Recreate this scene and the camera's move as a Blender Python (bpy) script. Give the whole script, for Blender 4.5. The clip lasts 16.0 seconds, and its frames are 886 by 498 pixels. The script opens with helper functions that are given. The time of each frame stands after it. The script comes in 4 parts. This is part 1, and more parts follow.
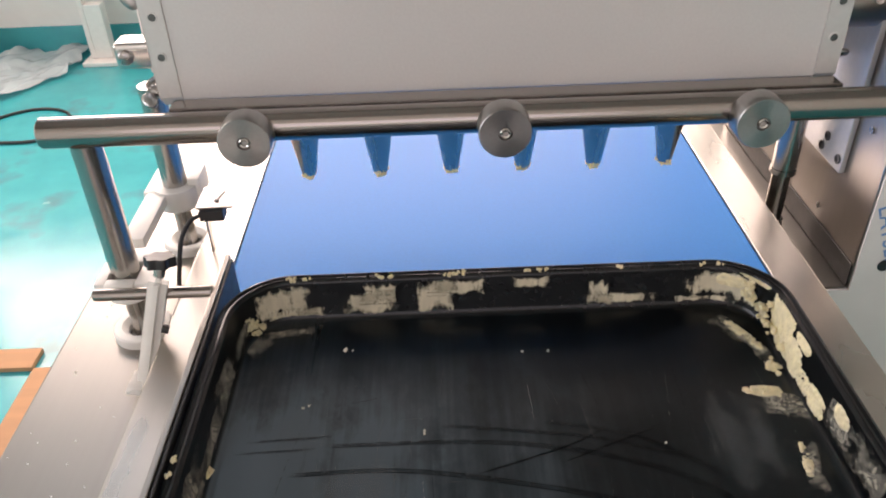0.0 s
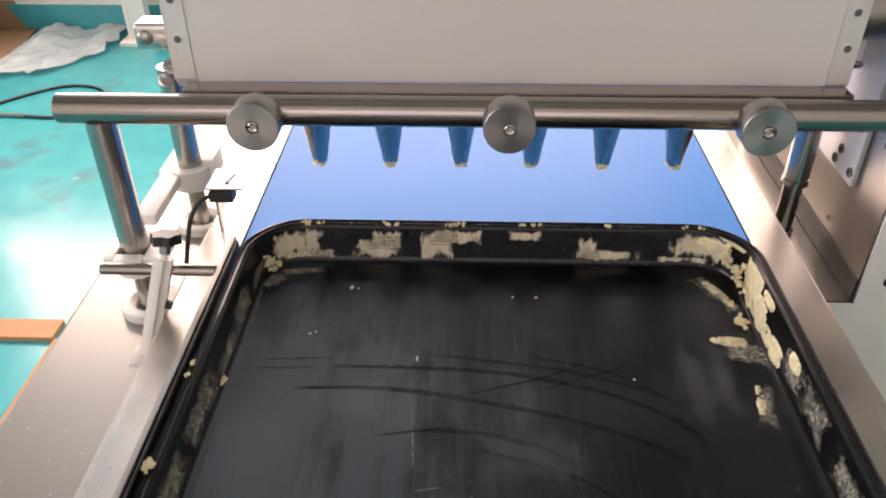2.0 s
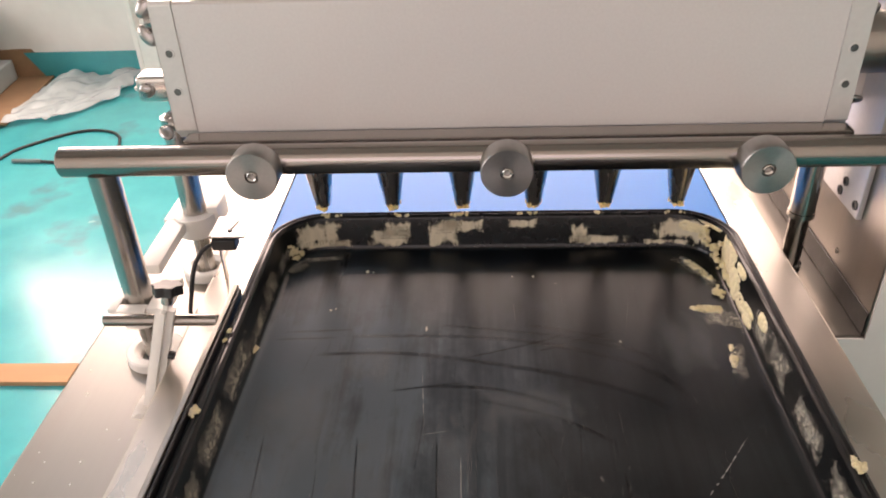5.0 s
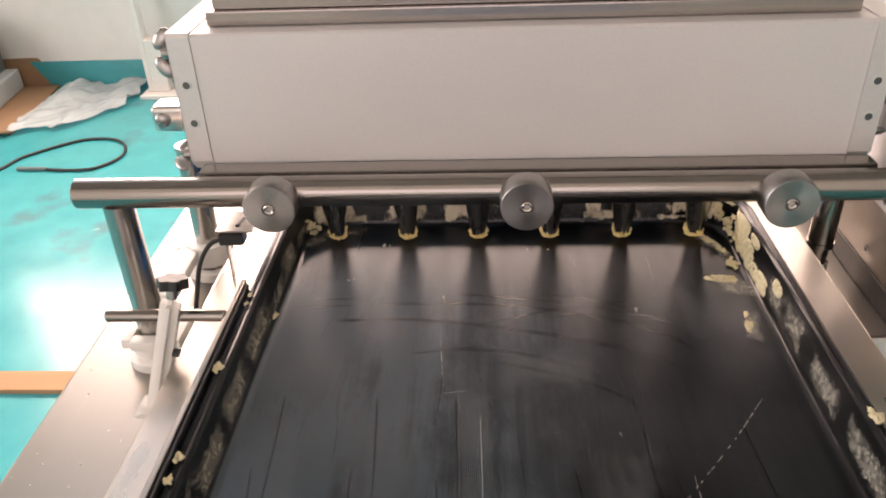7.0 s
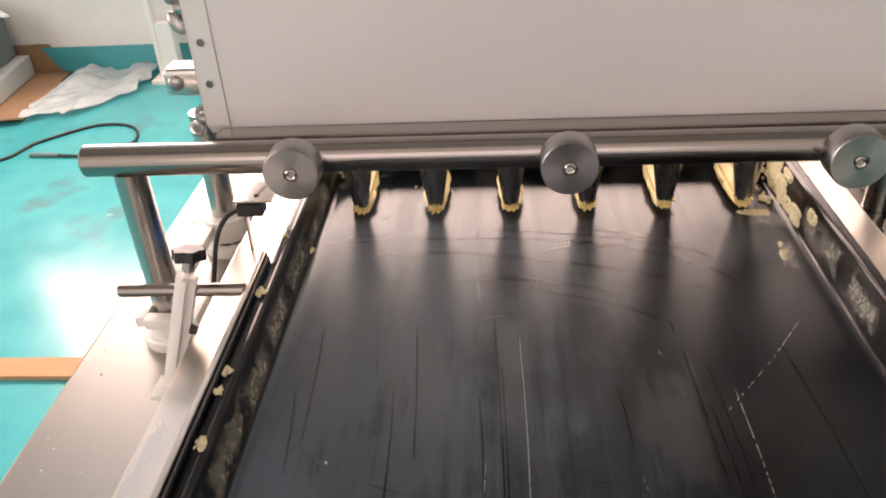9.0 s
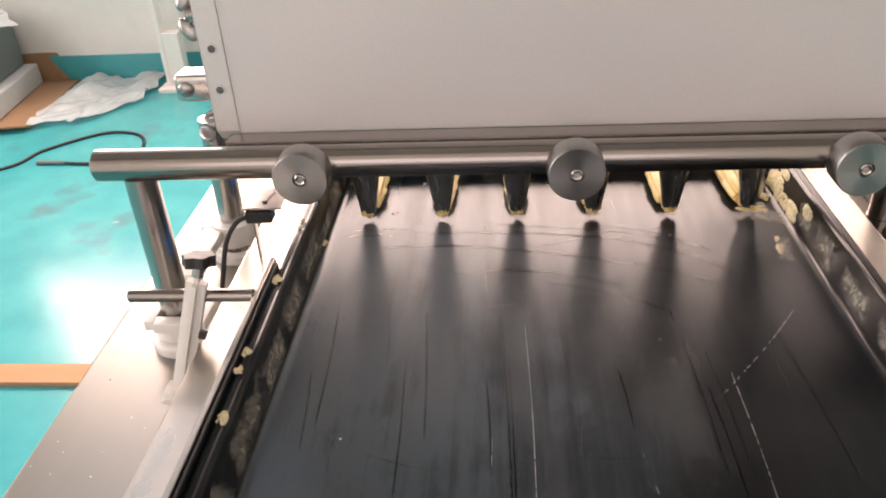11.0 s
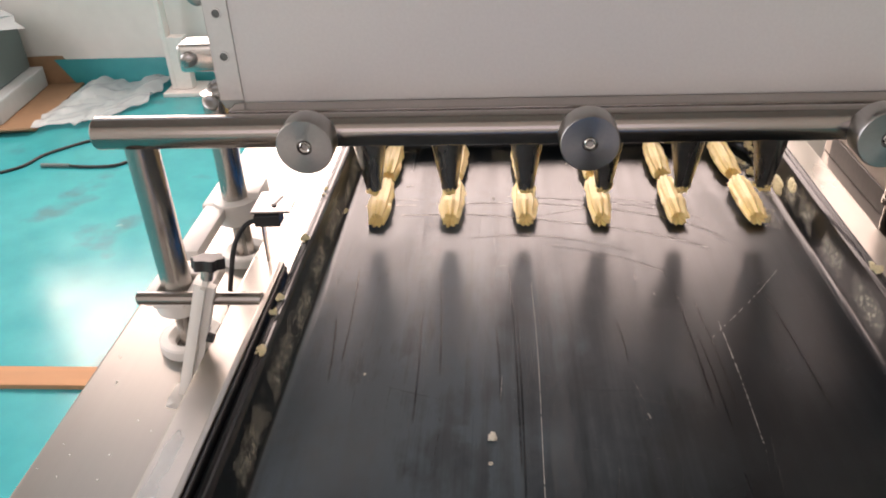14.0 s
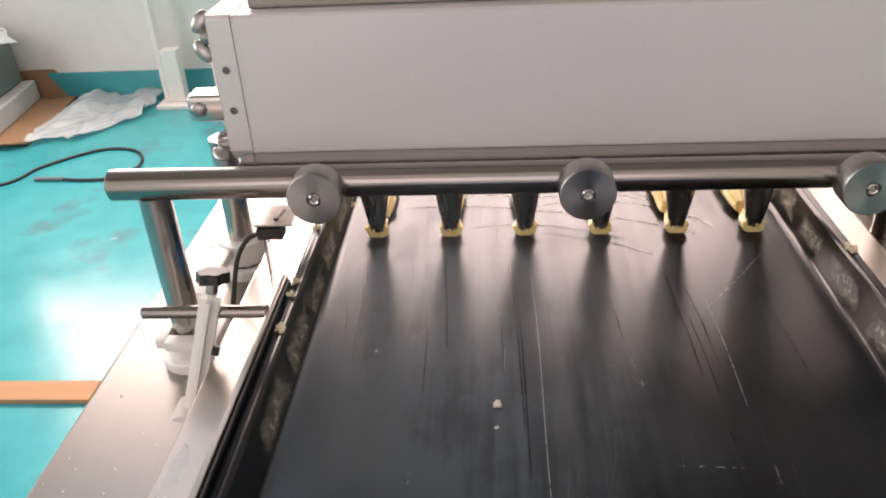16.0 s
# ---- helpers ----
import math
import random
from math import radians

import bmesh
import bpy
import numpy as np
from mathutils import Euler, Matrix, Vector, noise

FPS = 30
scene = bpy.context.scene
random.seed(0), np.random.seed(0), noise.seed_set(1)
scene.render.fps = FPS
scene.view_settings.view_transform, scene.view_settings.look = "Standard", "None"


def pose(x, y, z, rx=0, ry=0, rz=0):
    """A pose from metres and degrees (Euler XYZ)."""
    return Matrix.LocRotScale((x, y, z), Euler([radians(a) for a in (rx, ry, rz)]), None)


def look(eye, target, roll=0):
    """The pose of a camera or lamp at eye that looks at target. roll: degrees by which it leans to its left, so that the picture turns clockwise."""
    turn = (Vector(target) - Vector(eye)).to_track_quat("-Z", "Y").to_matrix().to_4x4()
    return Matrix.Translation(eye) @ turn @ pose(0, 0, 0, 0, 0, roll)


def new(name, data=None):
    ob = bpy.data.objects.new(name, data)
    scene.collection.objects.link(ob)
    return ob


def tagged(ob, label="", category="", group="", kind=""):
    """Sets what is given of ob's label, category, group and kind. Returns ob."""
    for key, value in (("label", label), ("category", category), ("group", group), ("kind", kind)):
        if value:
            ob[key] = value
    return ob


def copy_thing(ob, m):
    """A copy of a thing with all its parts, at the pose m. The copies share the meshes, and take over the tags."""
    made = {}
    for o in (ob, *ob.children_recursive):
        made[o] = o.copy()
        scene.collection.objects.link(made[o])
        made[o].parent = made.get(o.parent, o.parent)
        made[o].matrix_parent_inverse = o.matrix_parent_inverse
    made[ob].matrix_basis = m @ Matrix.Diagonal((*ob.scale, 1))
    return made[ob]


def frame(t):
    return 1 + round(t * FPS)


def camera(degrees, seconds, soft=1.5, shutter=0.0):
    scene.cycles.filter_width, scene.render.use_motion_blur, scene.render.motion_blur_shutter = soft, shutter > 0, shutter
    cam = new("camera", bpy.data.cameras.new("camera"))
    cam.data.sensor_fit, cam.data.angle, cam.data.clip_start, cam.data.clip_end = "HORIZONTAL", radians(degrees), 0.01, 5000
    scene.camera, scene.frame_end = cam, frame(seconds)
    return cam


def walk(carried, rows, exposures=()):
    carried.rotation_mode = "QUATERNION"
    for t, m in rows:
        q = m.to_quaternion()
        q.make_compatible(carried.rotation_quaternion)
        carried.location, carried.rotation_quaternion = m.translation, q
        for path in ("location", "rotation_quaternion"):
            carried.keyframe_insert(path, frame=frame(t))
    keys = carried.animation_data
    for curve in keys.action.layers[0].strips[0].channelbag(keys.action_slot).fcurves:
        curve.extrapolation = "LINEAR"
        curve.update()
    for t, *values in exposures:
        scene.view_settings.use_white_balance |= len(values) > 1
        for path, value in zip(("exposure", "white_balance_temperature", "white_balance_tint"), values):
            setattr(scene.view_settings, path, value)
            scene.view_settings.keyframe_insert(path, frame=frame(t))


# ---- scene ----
cam = camera(58.91, 16.0, soft=1.9)
# seconds, place, then yaw, pitch, roll
PATH = [
    (0.0, -0.0502, -0.6838, 1.3213, -1.488, -34.500, 1.672),
    (0.5, -0.0295, -0.6853, 1.3218, 0.689, -35.169, 0.648),
    (1.0, -0.0246, -0.6852, 1.3158, 1.556, -35.344, 0.303),
    (1.5, -0.0285, -0.6869, 1.3148, 1.824, -35.375, 0.160),
    (2.0, -0.0292, -0.6908, 1.3231, 1.813, -34.805, 0.235),
    (2.5, -0.0250, -0.6895, 1.3268, 1.701, -34.260, 0.538),
    (3.0, -0.0178, -0.6906, 1.3355, 1.308, -33.775, 0.933),
    (3.5, -0.0074, -0.6892, 1.3412, 1.117, -33.624, 1.536),
    (4.0, -0.0077, -0.6893, 1.3423, 1.475, -33.313, 1.856),
    (6.5, -0.0317, -0.6711, 1.3058, 2.473, -31.552, 1.864),
    (7.0, -0.0282, -0.6695, 1.3029, 2.392, -31.500, 2.023),
    (7.5, -0.0331, -0.6599, 1.2821, 2.718, -31.669, 2.312),
    (8.0, -0.0384, -0.6470, 1.2691, 3.161, -32.144, 2.619),
    (8.5, -0.0470, -0.6434, 1.2656, 3.035, -32.355, 2.918),
    (9.0, -0.0478, -0.6402, 1.2680, 2.889, -32.420, 2.897),
    (11.5, -0.0525, -0.6460, 1.2694, 3.327, -31.531, 2.785),
    (12.0, -0.0552, -0.6459, 1.2677, 3.330, -31.380, 2.724),
    (12.5, -0.0558, -0.6456, 1.2673, 3.507, -31.209, 2.609),
    (13.0, -0.0547, -0.6459, 1.2683, 3.432, -31.228, 2.823),
    (13.5, -0.0563, -0.6454, 1.2702, 3.347, -31.258, 2.671),
    (14.0, -0.0562, -0.6450, 1.2679, 3.635, -31.231, 2.428),
    (14.5, -0.0604, -0.6467, 1.2675, 3.767, -31.136, 2.362),
    (15.0, -0.0605, -0.6464, 1.2705, 3.570, -31.081, 2.570),
    (15.5, -0.0611, -0.6463, 1.2705, 3.245, -30.905, 2.663),
    (16.0, -0.0629, -0.6499, 1.2728, 2.899, -30.575, 2.653),
]
walk(cam, [(t, pose(x, y, z, 90 + p, r, w)) for t, x, y, z, w, p, r in PATH], [(0, 0.05, 7150, 25), (2, 0.15, 7400, 28), (3.5, 0.18, 7700, 30), (6, 0.28, 7750, 30), (9.5, 0.3, 7700, 30), (13, 0.08, 7400, 28), (14.5, -0.08, 7200, 27), (15.2, -0.06, 7150, 27), (16, 0.12, 7150, 28)])

# ---------------------------------------------------------------- light
world = bpy.data.worlds.new("sky")
scene.world = world
world.use_nodes = True
sky = world.node_tree.nodes.new("ShaderNodeTexSky")
sky.sky_type, sky.sun_disc = "NISHITA", False
sky.sun_elevation, sky.sun_rotation = radians(42), radians(200)
world.node_tree.links.new(sky.outputs[0], world.node_tree.nodes["Background"].inputs[0])
world.node_tree.nodes["Background"].inputs[1].default_value = 0.12


def area_light(name, m, sx, sy, power, colour):
    data = bpy.data.lights.new(name, "AREA")
    data.shape, data.size, data.size_y, data.energy, data.color = "RECTANGLE", sx, sy, power, colour
    new(name, data).matrix_world = m


# ROOM: back wall at y 3.06, side walls at x -3.6 and 5.2, front wall at y -3.2, ceiling raised to 5.9; an unseen upper
# fill lamp is added over the back window
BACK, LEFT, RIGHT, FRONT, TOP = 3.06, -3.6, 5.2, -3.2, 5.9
area_light("daylight_back", look((-0.8, BACK - 0.02, 2.17), (-0.8, 0, 2.17)), 3.9, 1.95, 262, (1.0, 0.9, 0.81))
area_light("upper_fill", look((-1.9, BACK - 0.02, 4.55), (-1.7, 0, 1.5)), 2.9, 1.9, 16, (0.72, 0.9, 1.0))
area_light("daylight_left", look((LEFT + 0.02, -0.6, 1.9), (0, -0.6, 1.7)), 2.6, 1.5, 64, (0.86, 0.96, 1.0))
# ambient fill added behind the camera, at an unseen opening
area_light("front_fill", look((-0.4, FRONT + 0.02, 2.0), (-0.4, 0, 1.6)), 2.4, 1.3, 10, (1.0, 0.9, 0.82))

# ---------------------------------------------------------------- materials


def material(name, colour, rough=0.5, metal=0.0, vary=0.12, scale=30.0, bump=0.05, stretch=(1, 1, 1), rough_vary=0.1, sheen=0.5, stain=None, stain_scale=3.0, stain_cut=0.6, stain_soft=0.12):
    """A surface with a fine grain (stretched where it is brushed) and slow stains."""
    mat = bpy.data.materials.new(name)
    mat.use_nodes = True
    nt = mat.node_tree
    out = nt.nodes["Principled BSDF"]
    n, link = nt.nodes.new, nt.links.new
    coord, mapping = n("ShaderNodeTexCoord"), n("ShaderNodeMapping")
    mapping.inputs["Scale"].default_value = stretch
    link(coord.outputs["Object"], mapping.inputs["Vector"])
    fine, slow = n("ShaderNodeTexNoise"), n("ShaderNodeTexNoise")
    fine.inputs["Scale"].default_value, fine.inputs["Detail"].default_value = scale, 6
    slow.inputs["Scale"].default_value, slow.inputs["Detail"].default_value = stain_scale, 5
    link(mapping.outputs[0], fine.inputs["Vector"])
    link(coord.outputs["Object"], slow.inputs["Vector"])
    add = n("ShaderNodeMath")
    add.operation = "ADD"
    link(fine.outputs[0], add.inputs[0])
    link(slow.outputs[0], add.inputs[1])
    ramp = n("ShaderNodeMapRange")
    ramp.inputs["From Min"].default_value, ramp.inputs["From Max"].default_value = 0.6, 1.4
    ramp.inputs["To Min"].default_value, ramp.inputs["To Max"].default_value = 1 - vary, 1 + vary
    link(add.outputs[0], ramp.inputs[0])
    mix = n("ShaderNodeMix")
    mix.data_type, mix.blend_type = "RGBA", "MULTIPLY"
    mix.inputs[0].default_value = 1
    mix.inputs[6].default_value = (*colour, 1)
    link(ramp.outputs[0], mix.inputs[7])
    last = mix.outputs[2]
    if stain:
        cut = n("ShaderNodeMapRange")
        cut.inputs["From Min"].default_value, cut.inputs["From Max"].default_value = stain_cut, stain_cut + stain_soft
        link(slow.outputs[0], cut.inputs[0])
        over = n("ShaderNodeMix")
        over.data_type = "RGBA"
        over.inputs[7].default_value = (*stain, 1)
        link(cut.outputs[0], over.inputs[0])
        link(last, over.inputs[6])
        last = over.outputs[2]
    link(last, out.inputs["Base Color"])
    rr = n("ShaderNodeMapRange")
    rr.inputs["From Min"].default_value, rr.inputs["From Max"].default_value = 0.6, 1.4
    rr.inputs["To Min"].default_value, rr.inputs["To Max"].default_value = max(rough - rough_vary, 0.02), rough + rough_vary
    link(add.outputs[0], rr.inputs[0])
    link(rr.outputs[0], out.inputs["Roughness"])
    out.inputs["Metallic"].default_value = metal
    out.inputs["Specular IOR Level"].default_value = sheen
    if bump:
        b = n("ShaderNodeBump")
        b.inputs["Strength"].default_value, b.inputs["Distance"].default_value = bump, 0.002
        link(fine.outputs[0], b.inputs["Height"])
        link(b.outputs[0], out.inputs["Normal"])
    return mat


STEEL_X = material("brushed_steel_across", (0.31, 0.285, 0.265), 0.2, 1, 0.14, 60, 0.05, (0.04, 1, 1), 0.06)
STEEL_Y = material("brushed_steel_along", (0.31, 0.292, 0.265), 0.29, 1, 0.04, 200, 0, (1, 0.01, 1), 0.015)
RAIL = material("polished_rail_steel", (0.46, 0.435, 0.395), 0.3, 1, 0.1, 40, 0.02, (1, 0.12, 1), 0.07, stain_scale=14.0)
HOUSING = material("smooth_housing_steel", (0.36, 0.335, 0.31), 0.31, 1, 0.06, 120, 0.012, (1, 1, 0.06), 0.05)
FASTENER = material("grey_steel_fastener", (0.34, 0.33, 0.32), 0.3, 1, 0.1, 90, 0.03)
STEEL_Z = material("turned_steel", (0.43, 0.41, 0.385), 0.26, 1, 0.14, 70, 0.05, (1, 1, 0.05), 0.06)
STEEL_DARK = material("dark_steel", (0.16, 0.16, 0.16), 0.32, 1, 0.15, 60, 0.05, (0.1, 1, 1), 0.1)
NOZZLE = material("nozzle_steel", (0.42, 0.4, 0.38), 0.27, 1, 0.1, 80, 0.04, (1, 1, 0.1), 0.06)
ALU = material("anodised_aluminium", (0.66, 0.645, 0.64), 0.46, 0.3, 0.05, 400, 0.05, (1, 1, 1), 0.04)
ALU_EDGE = material("cut_aluminium", (0.66, 0.65, 0.64), 0.42, 0.5, 0.06, 200, 0.05, (1, 1, 1), 0.05)
FILM = material("filmed_sheet", (0.78, 0.75, 0.73), 0.35, 0.1, 0.06, 25, 0.1, (1, 1, 1), 0.08)
NONSTICK = material("black_nonstick", (0.008, 0.0085, 0.01), 0.42, 0, 0.4, 55, 0.05, (1, 0.07, 1), 0.12, 0.85, (0.016, 0.017, 0.019), 7, 0.4, 0.35)
BELT = material("blue_belt", (0.035, 0.28, 0.76), 0.48, 0, 0.07, 300, 0.06, (1, 1, 1), 0.06, 0.13)
TEAL = material("teal_floor_paint", (0.02, 0.35, 0.39), 0.2, 0, 0.16, 9, 0.14, (1, 1, 1), 0.09, 0.6, (0.045, 0.23, 0.26), 4.0, 0.58, 0.1)
PLASTER = material("white_plaster", (0.78, 0.77, 0.74), 0.8, 0, 0.05, 14, 0.1, (1, 1, 1), 0.08)
CEILING = material("grey_ceiling", (0.3, 0.295, 0.29), 0.85, 0, 0.08, 10, 0.1)
PLASTIC = material("white_nylon", (0.8, 0.78, 0.74), 0.42, 0, 0.05, 60, 0.04, (1, 1, 1), 0.06)
BLACK = material("black_plastic", (0.015, 0.015, 0.016), 0.4, 0, 0.2, 120, 0.08, (1, 1, 1), 0.08)
RUBBER = material("black_rubber", (0.02, 0.02, 0.022), 0.55, 0, 0.2, 90, 0.08)
DOUGH = material("butter_dough", (0.95, 0.75, 0.34), 0.5, 0, 0.08, 260, 0.3, (1, 1, 1), 0.08)
FLOUR = material("pale_flake", (0.74, 0.73, 0.64), 0.7, 0, 0.15, 180, 0.3)
DOUGH_DRY = material("dried_dough", (0.7, 0.635, 0.42), 0.7, 0, 0.25, 180, 0.5, (1, 1, 1), 0.1)
SMEAR = material("dough_smear", (0.58, 0.535, 0.41), 0.6, 0, 0.25, 160, 0.2, (1, 1, 0.2), 0.1, 0.4)
SMEAR_THIN = material("floury_smear", (0.5, 0.49, 0.42), 0.65, 0, 0.3, 220, 0.2, (1, 1, 1), 0.1, 0.4)
HAZE = material("haze_and_sheen", (0.17, 0.2, 0.22), 0.5, 0, 0.3, 120, 0, (1, 0.1, 1), 0.1, 0.4)
WOOD = material("raw_wood", (0.45, 0.24, 0.12), 0.7, 0, 0.2, 30, 0.2, (0.1, 1, 1), 0.1)
CARDBOARD = material("brown_cardboard", (0.3, 0.18, 0.1), 0.8, 0, 0.15, 40, 0.15)
SHEET = material("pale_plastic_sheet", (0.66, 0.74, 0.76), 0.25, 0, 0.15, 8, 0.5)
GREY_PALE = material("pale_grey_enamel", (0.42, 0.47, 0.48), 0.4, 0, 0.08, 30, 0.05)
GREY_PAINT = material("grey_machine_paint", (0.12, 0.16, 0.16), 0.45, 0, 0.1, 30, 0.1)
WHITE_PAINT = material("white_paint", (0.86, 0.81, 0.77), 0.45, 0, 0.06, 40, 0.05)
INK = material("blue_ink", (0.14, 0.3, 0.58), 0.5, 0, 0.1, 80, 0)
SCUFF = material("scuff_marks", (0.36, 0.37, 0.36), 0.6, 0, 0.5, 300, 0)
HAIRLINE = material("hairline_scratches", (0.2, 0.22, 0.23), 0.45, 0, 0.4, 300, 0)
DARKMARK = material("dark_marks", (0.0015, 0.002, 0.0025), 0.24, 0, 0.2, 60, 0, (1, 1, 1), 0.05, 0.08)

KNOB = material("lathe_turned_steel", (0.4, 0.39, 0.38), 0.34, 1, 0.08, 400, 0.04, (1, 1, 0.1), 0.04)
BRIGHT = material("bright_steel", (0.62, 0.6, 0.58), 0.22, 1, 0.08, 90, 0.02)


def worn_film(mat, stretch, scale, body, most):
    """Lets a film's cover fade towards the rim of its sheet and break up in streaks."""
    nt = mat.node_tree
    n, link = nt.nodes.new, nt.links.new

    def maths(kind, a, b=None, clamp=False):
        node = n("ShaderNodeMath")
        node.operation, node.use_clamp = kind, clamp
        for k, v in enumerate((a, b)):
            if isinstance(v, (int, float)):
                node.inputs[k].default_value = v
            elif v is not None:
                link(v, node.inputs[k])
        return node.outputs[0]

    def cloud(factor, stretch, detail):
        mapping, tex = n("ShaderNodeMapping"), n("ShaderNodeTexNoise")
        mapping.inputs["Scale"].default_value = stretch
        tex.inputs["Scale"].default_value, tex.inputs["Detail"].default_value, tex.inputs["Roughness"].default_value = factor, detail, 0.65
        link(coord.outputs["Object"], mapping.inputs[0])
        link(mapping.outputs[0], tex.inputs[0])
        return tex.outputs[0]

    coord, axes = n("ShaderNodeTexCoord"), n("ShaderNodeSeparateXYZ")
    link(coord.outputs["UV"], axes.inputs[0])
    rims = [maths("MULTIPLY", maths("SUBTRACT", 0.5, maths("ABSOLUTE", maths("SUBTRACT", axes.outputs[k], 0.5))), 2.0) for k in (0, 1)]
    inner = maths("MINIMUM", maths("MULTIPLY", rims[0], 1.8), maths("MULTIPLY", rims[1], 1.4))
    inner = maths("MINIMUM", inner, 1.0)
    ragged = maths("MULTIPLY", maths("SUBTRACT", cloud(75, (1, 1, 1), 8), 0.5), 3.2)
    drag = maths("MULTIPLY", maths("SUBTRACT", cloud(scale, stretch, 5), 0.5), 3.6)
    cover = maths("ADD", maths("MULTIPLY", inner, body), maths("ADD", ragged, drag))
    cover = maths("MULTIPLY", maths("SUBTRACT", cover, 0.5), 1.2, True)
    cover = maths("MULTIPLY", cover, maths("MULTIPLY", inner, 6.0, True))
    link(maths("MULTIPLY", cover, most), nt.nodes["Principled BSDF"].inputs["Alpha"])


def finish_surfaces():
    """Radial lathe marks on the knobs, streaked wear and painted sheen on the tray, soft dough."""
    nt = KNOB.node_tree
    out = nt.nodes["Principled BSDF"]
    tangent = nt.nodes.new("ShaderNodeTangent")
    tangent.direction_type, tangent.axis = "RADIAL", "Z"
    out.inputs["Anisotropic"].default_value = 0.75
    nt.links.new(tangent.outputs[0], out.inputs["Tangent"])
    for mat in (DOUGH, DOUGH_DRY):
        out = mat.node_tree.nodes["Principled BSDF"]
        out.inputs["Subsurface Weight"].default_value = 0.15
        out.inputs["Subsurface Radius"].default_value = (0.004, 0.003, 0.001)
    SHEET.node_tree.nodes["Principled BSDF"].inputs["Alpha"].default_value = 0.55
    HAIRLINE.node_tree.nodes["Principled BSDF"].inputs["Alpha"].default_value = 0.3
    mark = DARKMARK.node_tree.nodes["Principled BSDF"].inputs
    mark["Alpha"].default_value, mark["Coat Weight"].default_value, mark["Coat Roughness"].default_value, mark["Coat IOR"].default_value = 0.62, 0.48, 0.19, 1.46
    mark["Coat Tint"].default_value = (0.88, 0.95, 1.0, 1)
    # thin films wear through to the black in drag streaks and at their ragged edges
    worn_film(SMEAR, (1, 1, 0.22), 150, 1.7, 0.95)
    worn_film(SMEAR_THIN, (1, 1, 1), 320, 1.35, 0.4)
    worn_film(HAZE, (1, 0.025, 1), 420, 1.2, 0.2)
    nt = NONSTICK.node_tree
    out = nt.nodes["Principled BSDF"]
    n, link = nt.nodes.new, nt.links.new
    coord = n("ShaderNodeTexCoord")

    def streaks(scale, stretch, low, high, a, b, detail=7):
        mapping, tex, rng = n("ShaderNodeMapping"), n("ShaderNodeTexNoise"), n("ShaderNodeMapRange")
        mapping.inputs["Scale"].default_value = stretch
        tex.inputs["Scale"].default_value, tex.inputs["Detail"].default_value, tex.inputs["Roughness"].default_value = scale, detail, 0.62
        link(coord.outputs["Object"], mapping.inputs["Vector"])
        link(mapping.outputs[0], tex.inputs["Vector"])
        link(tex.outputs[0], rng.inputs[0])
        for key, v in zip(("From Min", "From Max", "To Min", "To Max"), (low, high, a, b)):
            rng.inputs[key].default_value = v
        return rng.outputs[0]

    def maths(kind, a, b):
        node = n("ShaderNodeMath")
        node.operation = kind
        link(a, node.inputs[0])
        link(b, node.inputs[1])
        return node.outputs[0]

    # long wipe streaks along the tray, crossed by broad cloudy wear
    rough = maths("ADD", streaks(140, (1, 0.03, 1), 0.3, 0.72, -0.07, 0.09, 4), streaks(9, (1, 0.6, 1), 0.35, 0.65, 0.3, 0.46))
    link(rough, out.inputs["Roughness"])
    link(streaks(120, (1, 0.03, 1), 0.3, 0.72, 0.5, 0.74, 3), out.inputs["Coat Weight"])
    out.inputs["Coat Roughness"].default_value, out.inputs["Coat IOR"].default_value = 0.185, 1.46
    out.inputs["Coat Tint"].default_value = (0.9, 0.95, 1.0, 1)
    out.inputs["Specular IOR Level"].default_value = 0.08
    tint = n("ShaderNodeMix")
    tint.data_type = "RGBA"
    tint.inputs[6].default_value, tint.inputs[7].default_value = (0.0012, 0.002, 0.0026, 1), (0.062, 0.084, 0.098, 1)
    # film: sheen laid in as streaky tone; scuffs: random worn patches
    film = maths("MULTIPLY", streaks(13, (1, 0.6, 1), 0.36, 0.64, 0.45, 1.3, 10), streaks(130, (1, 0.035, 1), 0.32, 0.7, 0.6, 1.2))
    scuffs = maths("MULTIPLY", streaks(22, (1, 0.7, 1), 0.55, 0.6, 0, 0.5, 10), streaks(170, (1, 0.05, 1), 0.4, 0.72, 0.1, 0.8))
    # cool sheen painted into the floor colour, strongest left, with shade by the far wall
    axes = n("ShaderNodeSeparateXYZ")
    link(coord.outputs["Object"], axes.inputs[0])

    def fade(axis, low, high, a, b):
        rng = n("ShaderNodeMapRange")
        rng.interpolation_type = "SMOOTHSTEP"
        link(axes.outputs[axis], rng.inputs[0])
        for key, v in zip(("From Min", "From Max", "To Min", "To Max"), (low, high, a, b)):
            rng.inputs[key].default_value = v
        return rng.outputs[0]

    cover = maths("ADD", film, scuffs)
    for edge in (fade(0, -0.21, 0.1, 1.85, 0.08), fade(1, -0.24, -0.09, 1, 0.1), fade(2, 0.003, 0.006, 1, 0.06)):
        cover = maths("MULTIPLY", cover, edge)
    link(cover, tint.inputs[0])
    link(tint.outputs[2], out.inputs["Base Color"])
    out.inputs["Specular Tint"].default_value = (0.86, 0.94, 1.0, 1)


finish_surfaces()

